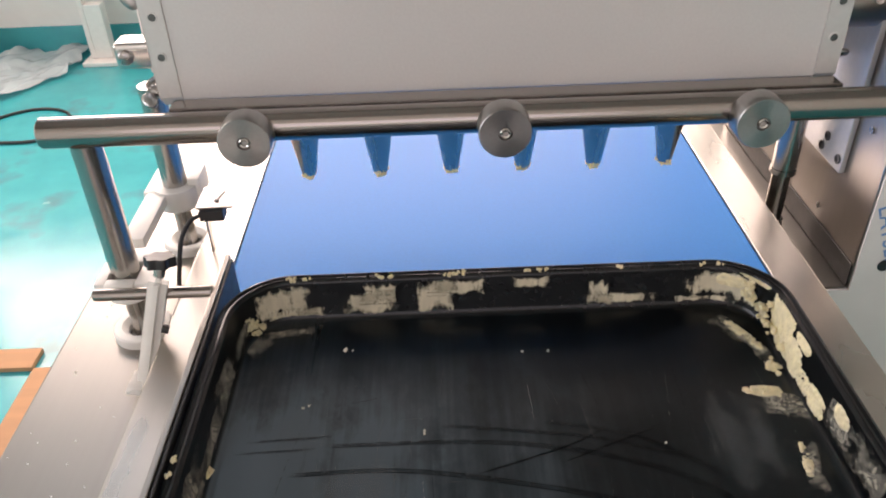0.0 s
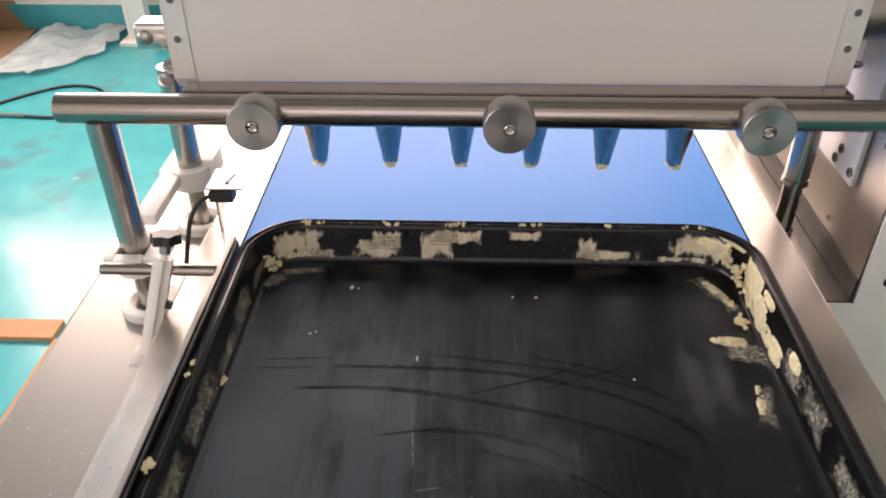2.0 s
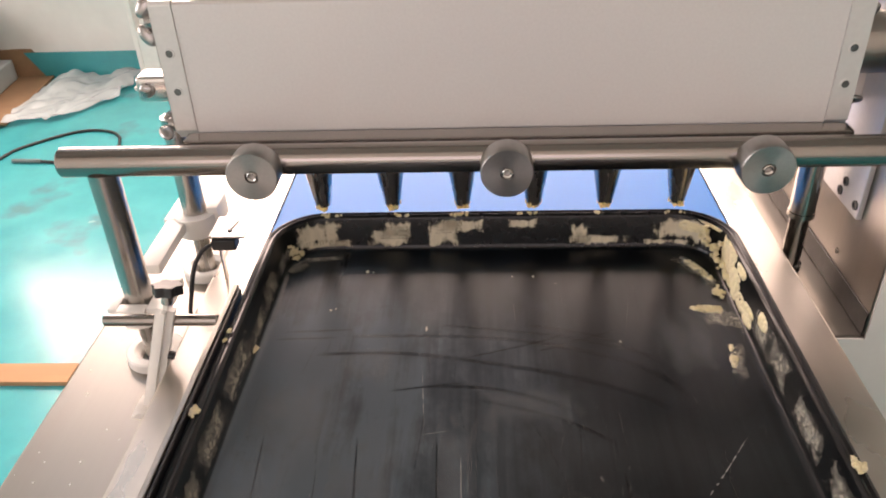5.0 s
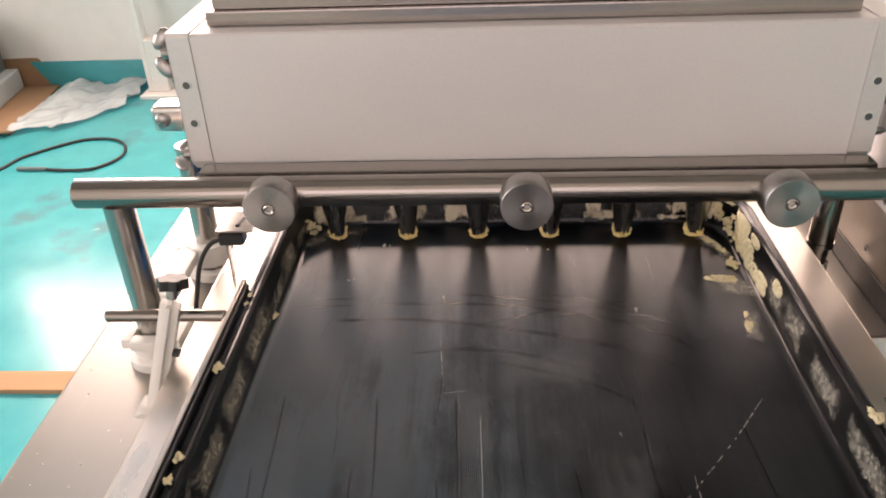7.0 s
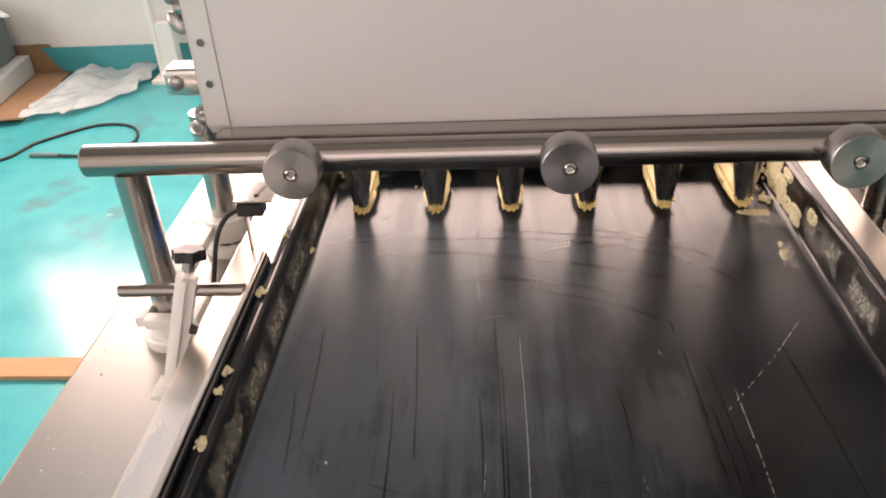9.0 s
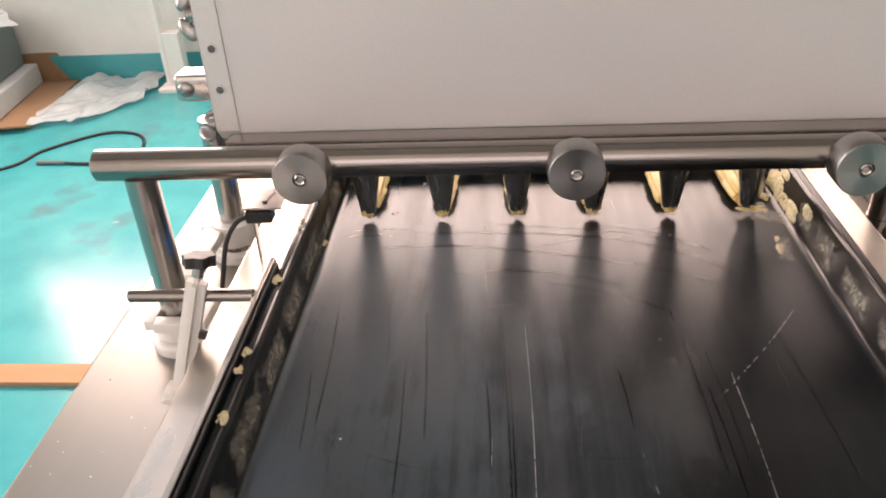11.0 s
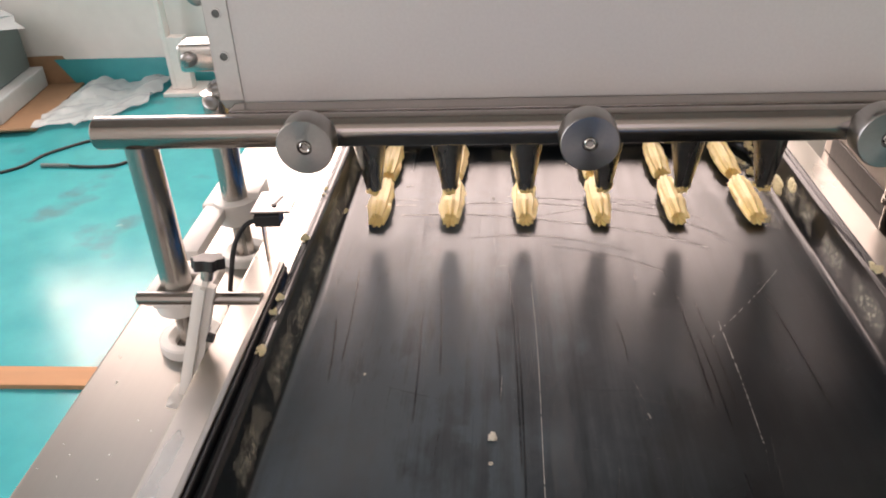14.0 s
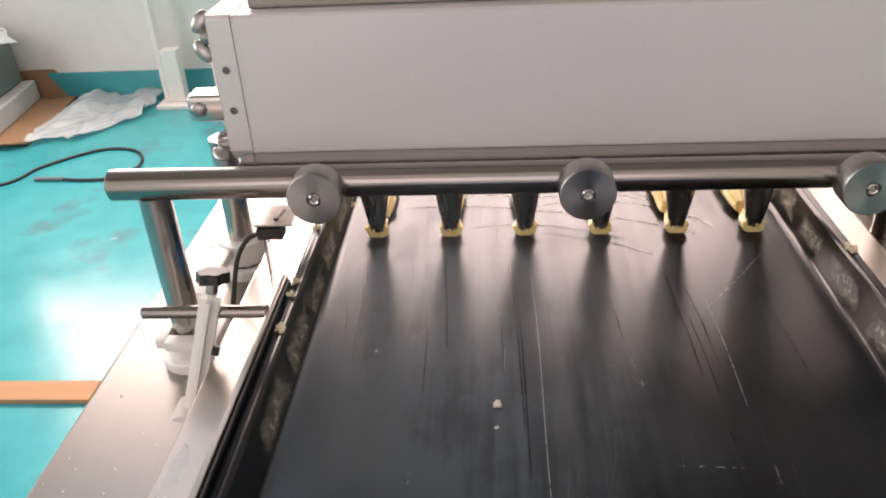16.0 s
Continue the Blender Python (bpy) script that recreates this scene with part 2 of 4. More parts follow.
# ---------------------------------------------------------------- mesh helpers


def part(name, bm, mat, parent=None, label="", smooth=False):
    """Links a bmesh as one mesh object, under a thing or a part."""
    bmesh.ops.recalc_face_normals(bm, faces=bm.faces)
    me = bpy.data.meshes.new(name)
    bm.to_mesh(me)
    bm.free()
    me.materials.append(mat)
    if smooth:
        me.shade_smooth()
        me.set_sharp_from_angle(angle=radians(40))
    ob = new(name, me)
    ob.parent = parent
    return tagged(ob, label)


def thing(name, label, category, group="", at=(0, 0, 0)):
    ob = new(name)
    ob.empty_display_size = 0.02
    ob.location = at
    return tagged(ob, label, category, group)


def box(bm, lo, hi, bevel=0.0015, m=None, segments=2):
    lo, hi = Vector(lo), Vector(hi)
    made = bmesh.ops.create_cube(bm, size=1)["verts"]
    for v in made:
        v.co = Vector((lo[i] + (v.co[i] + 0.5) * (hi[i] - lo[i]) for i in range(3)))
    if bevel:
        edges = list({e for v in made for e in v.link_edges})
        made = bmesh.ops.bevel(bm, geom=edges, offset=bevel, segments=segments, affect="EDGES", profile=0.6)["verts"]
    if m is not None:
        bmesh.ops.transform(bm, matrix=m, verts=list(made))
    return bm


def lathe(bm, profile, m=None, steps=32):
    """Spins (radius, height) pairs round z; a radius of 0 closes an end."""
    rings = []
    for r, z in profile:
        if r == 0:
            rings.append([bm.verts.new((0, 0, z))])
        else:
            rings.append([bm.verts.new((r * math.cos(a), r * math.sin(a), z)) for a in (2 * math.pi * i / steps for i in range(steps))])
    for a, b in zip(rings, rings[1:]):
        for i in range(steps):
            j = (i + 1) % steps
            if len(a) == 1:
                bm.faces.new((a[0], b[i], b[j]))
            elif len(b) == 1:
                bm.faces.new((a[i], a[j], b[0]))
            else:
                bm.faces.new((a[i], a[j], b[j], b[i]))
    if m is not None:
        bmesh.ops.transform(bm, matrix=m, verts=[v for ring in rings for v in ring])
    return bm


def rod(bm, a, b, r, chamfer=0.001, steps=32):
    a, b = Vector(a), Vector(b)
    length = (b - a).length
    m = Matrix.Translation(a) @ (b - a).to_track_quat("Z", "Y").to_matrix().to_4x4()
    return lathe(bm, [(0, 0), (r - chamfer, 0), (r, chamfer), (r, length - chamfer), (r - chamfer, length), (0, length)], m, steps)


def tube(bm, points, r, steps=10):
    """A round cord through the points."""
    pts = [Vector(p) for p in points]
    fine = []
    for i in range(len(pts) - 1):
        p0, p1, p2, p3 = pts[max(i - 1, 0)], pts[i], pts[i + 1], pts[min(i + 2, len(pts) - 1)]
        for k in range(8):
            s = k / 8
            fine.append(0.5 * (2 * p1 + (p2 - p0) * s + (2 * p0 - 5 * p1 + 4 * p2 - p3) * s * s + (3 * p1 - p0 - 3 * p2 + p3) * s ** 3))
    fine.append(pts[-1])
    rings = []
    for i, p in enumerate(fine):
        d = (fine[min(i + 1, len(fine) - 1)] - fine[max(i - 1, 0)]).normalized()
        q = d.to_track_quat("Z", "Y")
        rings.append([bm.verts.new(p + q @ Vector((r * math.cos(a), r * math.sin(a), 0))) for a in (2 * math.pi * k / steps for k in range(steps))])
    for a, b in zip(rings, rings[1:]):
        for k in range(steps):
            bm.faces.new((a[k], a[(k + 1) % steps], b[(k + 1) % steps], b[k]))
    bm.faces.new(rings[0])
    bm.faces.new(rings[-1])
    return bm


def prism(bm, outline, z0, z1, m=None):
    """An outline in x and y, raised from z0 to z1."""
    low = [bm.verts.new((px, py, z0)) for px, py in outline]
    high = [bm.verts.new((px, py, z1)) for px, py in outline]
    bm.faces.new(low)
    bm.faces.new(high)
    for i in range(len(low)):
        j = (i + 1) % len(low)
        bm.faces.new((low[i], low[j], high[j], high[i]))
    if m is not None:
        bmesh.ops.transform(bm, matrix=m, verts=low + high)
    return bm


B = bmesh.new


def clump(bm, at, size, seed, flat=0.5):
    """A crumbly lump of dough."""
    made = bmesh.ops.create_icosphere(bm, subdivisions=3, radius=1)["verts"]
    for vtx in made:
        k = 1 + 0.55 * noise.noise(vtx.co * 1.7 + Vector((seed, 0, 0))) + 0.5 * noise.noise(vtx.co * 3.6 + Vector((0, seed, 0)))
        vtx.co = Vector((vtx.co.x * k * size[0], vtx.co.y * k * size[1], vtx.co.z * k * size[2])) + Vector(at)

# ---------------------------------------------------------------- the room


def wall(name, lo, hi, hole=None):
    """A wall; hole: (axis, u0, u1, z0, z1), an opening through it."""
    bm = B()
    if not hole:
        box(bm, lo, hi, 0)
    else:
        axis, u0, u1, z0, z1 = hole
        for a, b, c, d in ((lo[axis], u0, lo[2], hi[2]), (u1, hi[axis], lo[2], hi[2]), (u0, u1, lo[2], z0), (u0, u1, z1, hi[2])):
            l, h = list(lo), list(hi)
            l[axis], h[axis], l[2], h[2] = a, b, c, d
            box(bm, l, h, 0)
    return tagged(part(name, bm, PLASTER), "white painted plaster wall", "wall", kind="structure")


def build_room():
    bm = B()
    box(bm, (LEFT - 0.2, FRONT - 0.2, -0.1), (RIGHT + 0.2, BACK + 0.2, 0), 0)
    tagged(part("floor", bm, TEAL), "glossy teal painted workshop floor with stains", "floor", kind="structure")
    bm = B()
    box(bm, (LEFT - 0.2, FRONT - 0.2, TOP), (RIGHT + 0.2, BACK + 0.2, TOP + 0.1), 0)
    tagged(part("ceiling", bm, CEILING), "plain pale grey ceiling", "ceiling", kind="structure")
    wall("wall_back", (LEFT, BACK, 0), (RIGHT, BACK + 0.2, 3.4), (0, -2.75, 1.15, 1.195, 3.145))
    # upper opening is unseen, added to hold the fill lamp
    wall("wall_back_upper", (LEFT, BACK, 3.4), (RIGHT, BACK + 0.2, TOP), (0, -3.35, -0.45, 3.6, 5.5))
    wall("wall_front", (LEFT, FRONT - 0.2, 0), (RIGHT, FRONT, TOP), (0, -1.6, 0.8, 1.35, 2.65))
    wall("wall_left", (LEFT - 0.2, FRONT - 0.2, 0), (LEFT, BACK + 0.2, TOP), (1, -1.9, 0.7, 1.15, 2.65))
    wall("wall_right", (RIGHT, FRONT - 0.2, 0), (RIGHT + 0.2, BACK + 0.2, TOP))
    bm = B()
    box(bm, (LEFT, BACK - 0.006, 0), (RIGHT, BACK - 0.0005, 0.13), 0.001)
    tagged(part("skirting", bm, TEAL), "teal painted skirting band along the wall", "skirting", kind="structure")


build_room()

# ---------------------------------------------------------------- the conveyor and its frame
BELT_Z, TABLE_Z = 0.9, 0.85


def build_conveyor():
    cab = thing("depositor_machine", "stainless steel depositing machine frame with side tables", "machine", at=(0, 0, 0))
    bm = B()
    box(bm, (-0.36, -0.95, 0.12), (0.28, 0.9, TABLE_Z - 0.06), 0.004)
    box(bm, (0.2805, -0.085, 0.12), (0.6, 0.9, TABLE_Z - 0.06), 0.004)
    part("cabinet", bm, STEEL_Z, cab, "brushed stainless cabinet")
    for px in (-0.3, 0.24):
        for py in (-0.85, 0.8):
            bm = B()
            lathe(bm, [(0, 0), (0.035, 0), (0.035, 0.012), (0.014, 0.02), (0.014, 0.13), (0, 0.13)], pose(px, py, 0), 20)
            part("foot", bm, STEEL_DARK, cab)
    bm = B()
    box(bm, (-0.400, -0.75, TABLE_Z - 0.03), (-0.281, 0.75, TABLE_Z), 0.002)
    part("side_table", bm, STEEL_Y, cab, "brushed stainless side table")
    bm = B()
    box(bm, (0.2812, -0.0895, TABLE_Z - 0.03), (0.62, 0.75, TABLE_Z), 0.002)
    part("side_table", bm, STEEL_Y, cab, "brushed stainless side table")
    for s in (-1, 1):
        bm = B()
        a, b = sorted((s * 0.2424, s * 0.281))
        box(bm, (a, -0.95, TABLE_Z - 0.07), (b, 0.9, BELT_Z + 0.0015), 0.0015)
        part("side_rail", bm, RAIL, cab, "bright stainless conveyor side rail")
    bm = B()
    box(bm, (-0.2415, -0.93, TABLE_Z - 0.05), (0.2415, 0.88, BELT_Z - 0.003), 0.002)
    part("belt_bed", bm, STEEL_Y, cab)
    rnd = random.Random(11)
    bm = B()
    for k in range(40):
        px, py = rnd.uniform(-0.395, -0.285), rnd.uniform(-0.5, -0.05)
        bmesh.ops.create_icosphere(bm, subdivisions=1, radius=rnd.uniform(0.0003, 0.0009), matrix=pose(px, py, TABLE_Z + 0.0003))
    tagged(part("dust_specks", bm, PLASTIC, cab, "pale specks of flour dust"), kind="stuff")
    belt = thing("conveyor_belt", "smooth blue conveyor belt", "belt")
    bm = B()
    box(bm, (-0.2415, -0.94, BELT_Z - 0.0026), (0.2415, 0.89, BELT_Z), 0.0008)
    part("belt_surface", bm, BELT, belt)
    for y in (-0.962, 0.912):
        bm = B()
        rod(bm, (-0.24, y, BELT_Z - 0.03), (0.24, y, BELT_Z - 0.03), 0.025, 0.001, 40)
        part("end_roller", bm, STEEL_X, belt, "steel end roller", True)


build_conveyor()


def build_left_guide():
    """The adjustable guide plate, its rod and the white clamp post."""
    g = thing("tray_guide", "stainless tray guide plate on a clamped cross rod", "guide", at=(0, 0, 0))
    bm = B()
    box(bm, (-0.2325, -0.9, 0.9022), (-0.228, -0.131, 0.945), 0.0009)
    part("guide_plate", bm, STEEL_Y, g, "thin polished stainless plate")
    bm = B()
    box(bm, (-0.2279, -0.9, 0.9022), (-0.2253, -0.135, 0.943), 0.0006, segments=1)
    part("wear_strip", bm, BLACK, g, "black plastic wear strip")
    bm = B()
    rod(bm, (-0.3285, -0.179, 0.9425), (-0.2325, -0.179, 0.9425), 0.005)
    part("cross_rod", bm, STEEL_X, g, "bright steel rod")
    bm = B()
    m = pose(-0.305, -0.1965, TABLE_Z, -6, 17, 0)
    prism(bm, [(-0.0074, -0.006), (0.0074, -0.006), (0.0074, 0.012), (-0.0074, 0.012)], 0.006, 0.118, m)
    bmesh.ops.bevel(bm, geom=list(bm.edges), offset=0.0055, segments=4, affect="EDGES")
    post = part("clamp_post", bm, PLASTIC, g, "white nylon clamp post", True)
    bm = B()
    lathe(bm, [(0, 0), (0.0045, 0), (0.0045, 0.012), (0, 0.012)], m @ pose(0, 0.003, 0.1175), 16)
    part("screw", bm, STEEL_Z, post)
    bm = B()
    star = []
    for i in range(48):
        a = 2 * math.pi * i / 48
        r = 0.0112 + 0.0014 * math.cos(6 * a)
        star.append((r * math.cos(a), r * math.sin(a)))
    prism(bm, star, 0, 0.008, m @ pose(0, 0.003, 0.1265, -10, -14, 0))
    part("star_knob", bm, BLACK, post, "black star knob")
    bm = B()
    lathe(bm, [(0, 0), (0.004, 0), (0.0035, 0.005), (0, 0.005)], m @ pose(0.0078, 0, 0.07, 0, 90, 0), 12)
    part("set_screw", bm, BLACK, post)


build_left_guide()


def build_sensor():
    s = thing("tray_sensor", "small sensor on a slotted steel bracket", "sensor")
    bm = B()
    z = 0.958
    box(bm, (-0.268, -0.078, z), (-0.234, -0.04, z + 0.002), 0.0007)
    box(bm, (-0.2665, -0.063, BELT_Z - 0.0495), (-0.2645, -0.055, z), 0.0005, segments=1)
    part("bracket", bm, STEEL_X, s, "bright folded steel bracket")
    bm = B()
    prism(bm, [(-0.2515, -0.066), (-0.2495, -0.067), (-0.2455, -0.05), (-0.2475, -0.049)], z + 0.0021, z + 0.0024)
    lathe(bm, [(0, 0), (0.0022, 0), (0.0022, 0.0012), (0, 0.0012)], pose(-0.2505, -0.066, z + 0.002), 12)
    part("slot", bm, BLACK, s)
    bm = B()
    box(bm, (-0.265, -0.081, z - 0.011), (-0.243, -0.066, z - 0.0005), 0.001)
    part("sensor_body", bm, BLACK, s, "black sensor body")
    bm = B()
    tube(bm, [(-0.262, -0.076, z - 0.006), (-0.273, -0.082, z - 0.009), (-0.282, -0.09, z - 0.023), (-0.286, -0.1, z - 0.045), (-0.288, -0.11, z - 0.066), (-0.289, -0.115, TABLE_Z + 0.012), (-0.292, -0.11, TABLE_Z + 0.003), (-0.3, -0.09, TABLE_Z + 0.003)], 0.0021)
    part("cable", bm, RUBBER, s, "black cable")


build_sensor()

POST_X, POST_Y, REAR_Y = 0.328, -0.115, 0.03


def build_bushings():
    """White nylon collars on the table, through which the lift posts slide."""
    def collar(x, y, z):
        c = thing("post_collar", "round white nylon collar at the foot of a lift post", "collar", "post collars", (x, y, z))
        bm = B()
        lathe(bm, [(0.0135, 0), (0.026, 0), (0.0265, 0.001), (0.0265, 0.009), (0.025, 0.0105), (0.0185, 0.0108), (0.0135, 0.006), (0.0135, 0)], None, 40)
        part("ring", bm, PLASTIC, c, smooth=True)
        bm = B()
        lathe(bm, [(0, 0.001), (0.009, 0.001), (0.009, 0.1), (0, 0.1)], None, 32)
        part("inner_shaft", bm, STEEL_Z, c, "thin polished guide shaft", True)
        return c
    first = collar(-POST_X, POST_Y, TABLE_Z)
    copy_thing(first, pose(-POST_X + 0.008, REAR_Y, TABLE_Z))
    g = thing("guide_shaft", "polished steel guide shaft rising from the side table", "shaft", at=(POST_X - 0.016, REAR_Y, TABLE_Z))
    bm = B()
    lathe(bm, [(0, 0), (0.012, 0), (0.012, 0.006), (0.0096, 0.007), (0.0096, 0.1), (0, 0.1)], None, 32)
    part("shaft_body", bm, STEEL_Z, g, smooth=True)


build_bushings()


def build_drive_housing():
    """The drive housing beside the conveyor, its face covered in printed film."""
    d = thing("drive_housing", "stainless drive housing with a filmed front and bolted side", "housing")
    bm = B()
    box(bm, (0.342, -0.09, TABLE_Z), (0.62, 0.28, 1.14), 0.002)
    part("housing_body", bm, HOUSING, d, "brushed stainless housing")
    bm = B()
    prism(bm, [(0.2815, 0.3), (0.62, 0.3), (0.62, 1.13), (0.343, 1.13), (0.343, 0.849), (0.2815, 0.849)], 0.0902, 0.0925, pose(0, 0, 0, 90))
    film = part("front_sheet", bm, FILM, d, "sheet covered in white protective film with blue print")
    bm = B()
    lathe(bm, [(0, 0), (0.0065, 0), (0.0065, 0.0004), (0, 0.0004)], pose(0.369, -0.0927, 0.877, 90), 20)
    part("hole", bm, BLACK, film, "dark drilled hole")
    bm = B()
    box(bm, (0.336, -0.031, 0.943), (0.3417, 0.26, 1.12), 0.0012)
    block = part("side_plate", bm, ALU_EDGE, d, "machined aluminium plate with bolt holes")
    for y, z in ((0.011, 0.953), (0.004, 0.966), (-0.024, 0.955), (-0.02, 1.0), (0.05, 0.99)):
        bm = B()
        lathe(bm, [(0, 0), (0.0048, 0), (0.0048, 0.0015), (0.0026, 0.0015), (0.0026, 0.0004), (0, 0.0004)], pose(0.3359, y, z, 0, -90, 0), 16)
        part("bolt", bm, STEEL_DARK, block)
    for y, z in ((-0.003, 0.891), (-0.055, 1.0)):
        bm = B()
        lathe(bm, [(0, 0), (0.0032, 0), (0.0032, 0.0015), (0.0016, 0.0015), (0.0016, 0.0004), (0, 0.0004)], pose(0.3418, y, z, 0, -90, 0), 16)
        part("bolt", bm, STEEL_Z, d)
    # black strip stands in for the shade in the recess here
    bm = B()
    box(bm, (0.3408, -0.0885, TABLE_Z + 0.0005), (0.3416, 0.26, TABLE_Z + 0.026), 0.0005, segments=1)
    part("gap_shade", bm, BLACK, d, "black strip for the shaded recess along the housing foot")
    # printed film words, running down the sheet
    curve = bpy.data.curves.new("film_print", "FONT")
    curve.body, curve.size, curve.extrude = "LATSER  FILM", 0.0222, 0.0002
    text = new("film_print", curve)
    bpy.context.view_layer.update()
    me = bpy.data.meshes.new_from_object(text)
    bpy.data.objects.remove(text)
    me.materials.append(INK)
    ob = new("film_print", me)
    ob.parent = film
    ob.matrix_basis = Matrix.Translation((0.345, -0.0929, 0.942)) @ pose(0, 0, 0, 90, 0, 0) @ pose(0, 0, 0, 0, 0, -69)
    tagged(ob, "blue printed words")
    bm = B()
    lathe(bm, [(0, 0), (0.007, 0), (0.007, 0.0004), (0, 0.0004)], pose(0.384, -0.0927, 0.884, 90, 0, 0), 20)
    part("print_mark", bm, INK, film, "blue printed blob")


build_drive_housing()

# ---------------------------------------------------------------- the lifting head (its origin is at the nozzle tips)


def wing_bolt(parent, m):
    w = B()
    m = m @ Matrix.Scale(1.15, 4)
    lathe(w, [(0, 0), (0.006, 0), (0.005, 0.008), (0, 0.008)], m, 16)
    for s in (-1, 1):
        bmesh.ops.create_icosphere(w, subdivisions=3, radius=1, matrix=m @ pose(0.0095 * s, 0, 0.0085, 0, 35 * s, 0) @ Matrix.Diagonal((0.0085, 0.0028, 0.0052, 1)))
    return part("wing_bolt", w, FASTENER, parent, "grey cast wing bolt", True)


def build_head():
    h = thing("depositing_head", "lifting depositing head with six nozzles and a grey guard box", "machine head", at=(0, 0, 0.95))
    # front cross bar and lift posts
    bm = B()
    rod(bm, (-0.36, POST_Y, 0.1065), (0.36, POST_Y, 0.1065), 0.0125, 0.0015, 48)
    bar = part("cross_bar", bm, STEEL_X, h, "round brushed stainless bar", True)
    for x, y, low, top in ((-POST_X, POST_Y, -0.036, 0.098), (-POST_X + 0.008, REAR_Y, -0.022, 0.085), (POST_X - 0.016, REAR_Y, -0.03, 0.104)):
        bm = B()
        lathe(bm, [(0.0098, low), (0.0125, low), (0.0125, top), (0, top)], pose(x, y, 0), 40)
        post = part("lift_post", bm, STEEL_Z, h, "polished steel lift tube", True)
        bm = B()
        if y == POST_Y:
            lathe(bm, [(0.0098, -0.051), (0.0205, -0.051), (0.021, -0.0495), (0.021, -0.0385), (0.0195, -0.037), (0.0098, -0.0365), (0.0098, -0.051)], pose(x, y, 0), 40)
            box(bm, (-0.022, 0.013, -0.0375), (0.031, 0.03, -0.028), 0.0015, pose(x, y, 0))
            box(bm, (-0.022, -0.021, -0.0375), (-0.013, 0.013, -0.028), 0.0015, pose(x, y, 0))
            box(bm, (0.013, -0.021, -0.0375), (0.031, 0.013, -0.028), 0.0015, pose(x, y, 0))
            box(bm, (-0.013, -0.025, -0.0375), (0.013, -0.013, -0.028), 0.0015, pose(x, y, 0))
        elif x < 0:
            lathe(bm, [(0.0098, -0.046), (0.022, -0.046), (0.0225, -0.0445), (0.0225, -0.023), (0.0098, -0.0225), (0.0098, -0.046)], pose(x, y, 0), 40)
            box(bm, (-0.026, -0.1, -0.036), (-0.005, -0.014, -0.025), 0.002, pose(x, y, 0))
            box(bm, (-0.03, -0.014, -0.036), (-0.014, 0.04, -0.025), 0.002, pose(x, y, 0))
            box(bm, (0.014, -0.005, -0.04), (0.026, 0.03, -0.016), 0.002, pose(x, y, 0))
        else:
            lathe(bm, [(0.0098, -0.036), (0.0135, -0.036), (0.0135, -0.0305), (0.0098, -0.0305), (0.0098, -0.036)], pose(x, y, 0), 40)
            part("end_ring", bm, STEEL_Z, post, "steel end ring", True)
            continue
        part("bushing", bm, PLASTIC, post, "white nylon guide bushing", True)
    # plate added to block the bright gap, in place of the shade there
    bm = B()
    box(bm, (-0.262, -0.1, 0.094), (0.279, -0.0815, 0.1165), 0.002)
    part("gap_plate", bm, STEEL_X, h, "grey steel plate added across the dark gap under the guard")
    # clamp knobs with a turned face and a socket
    for x in (-0.195, 0.0035, 0.2):
        bm = B()
        lathe(bm, [(0, 0), (0.0195, 0), (0.0205, 0.001), (0.0205, 0.019), (0.0197, 0.02), (0.0055, 0.02), (0.005, 0.0192), (0.005, 0.0165), (0, 0.0165)], None, 64)
        knob = part("clamp_knob", bm, KNOB, h, "turned steel clamp knob", True)
        knob.matrix_basis = pose(x, POST_Y - 0.01, 0.1055, 90, 0, 0)
        bm = B()
        lathe(bm, [(0.0025, 0.0166), (0.0042, 0.0166), (0.0042, 0.0195), (0.0034, 0.0202), (0.0025, 0.0195), (0.0025, 0.0166)], None, 20)
        part("socket_screw", bm, BRIGHT, knob, "bright socket screw", True)
    # manifold and nozzles
    bm = B()
    box(bm, (-0.215, -0.03, 0.17), (0.215, 0.034, 0.202), 0.002)
    part("manifold", bm, STEEL_DARK, h, "dark steel manifold")
    for i in range(6):
        x = (i - 2.5) * 0.07
        bm = B()
        lathe(bm, [(0.0062, 0.0), (0.0072, 0.0), (0.0076, 0.003), (0.0158, 0.052), (0.0168, 0.056), (0.0168, 0.169), (0.0158, 0.169), (0.0155, 0.054), (0.0062, 0.0)], pose(x, 0, 0), 40)
        noz = part("nozzle", bm, NOZZLE, h, "tapered steel piping nozzle", True)
        bm = B()
        for k in range(13):
            a = 2 * math.pi * k / 13 + 0.3 * i
            r = 0.0058 + 0.0006 * math.sin(5 * k + i)
            clump(bm, (x + r * math.cos(a), r * math.sin(a), 0.0008 + 0.0012 * math.cos(2 * k + i)), (0.0018, 0.0018, 0.0021 + 0.0008 * math.sin(3 * k + 2 * i)), k * 1.3 + i * 7)
        clump(bm, (x + 0.0006 * math.sin(3 * i), 0, -0.0016), (0.0054, 0.0052, 0.0044), i * 3.3)
        part("dough_bead", bm, DOUGH, noz, "ring of dough round the nozzle tip", True)
    # guard box with end caps, bevelled lower edge
    bm = B()
    prism(bm, [(-0.073, 0.108), (-0.08, 0.116), (-0.08, 0.222), (-0.078, 0.224), (0.12, 0.224), (0.12, 0.22), (-0.074, 0.22), (-0.076, 0.218), (-0.076, 0.1175), (-0.07, 0.1105)], -0.2544, 0.2614, Matrix(((0, 0, 1, 0), (1, 0, 0, 0), (0, 1, 0, 0), (0, 0, 0, 1))))
    guard = part("guard_box", bm, ALU, h, "plain light grey aluminium guard box")
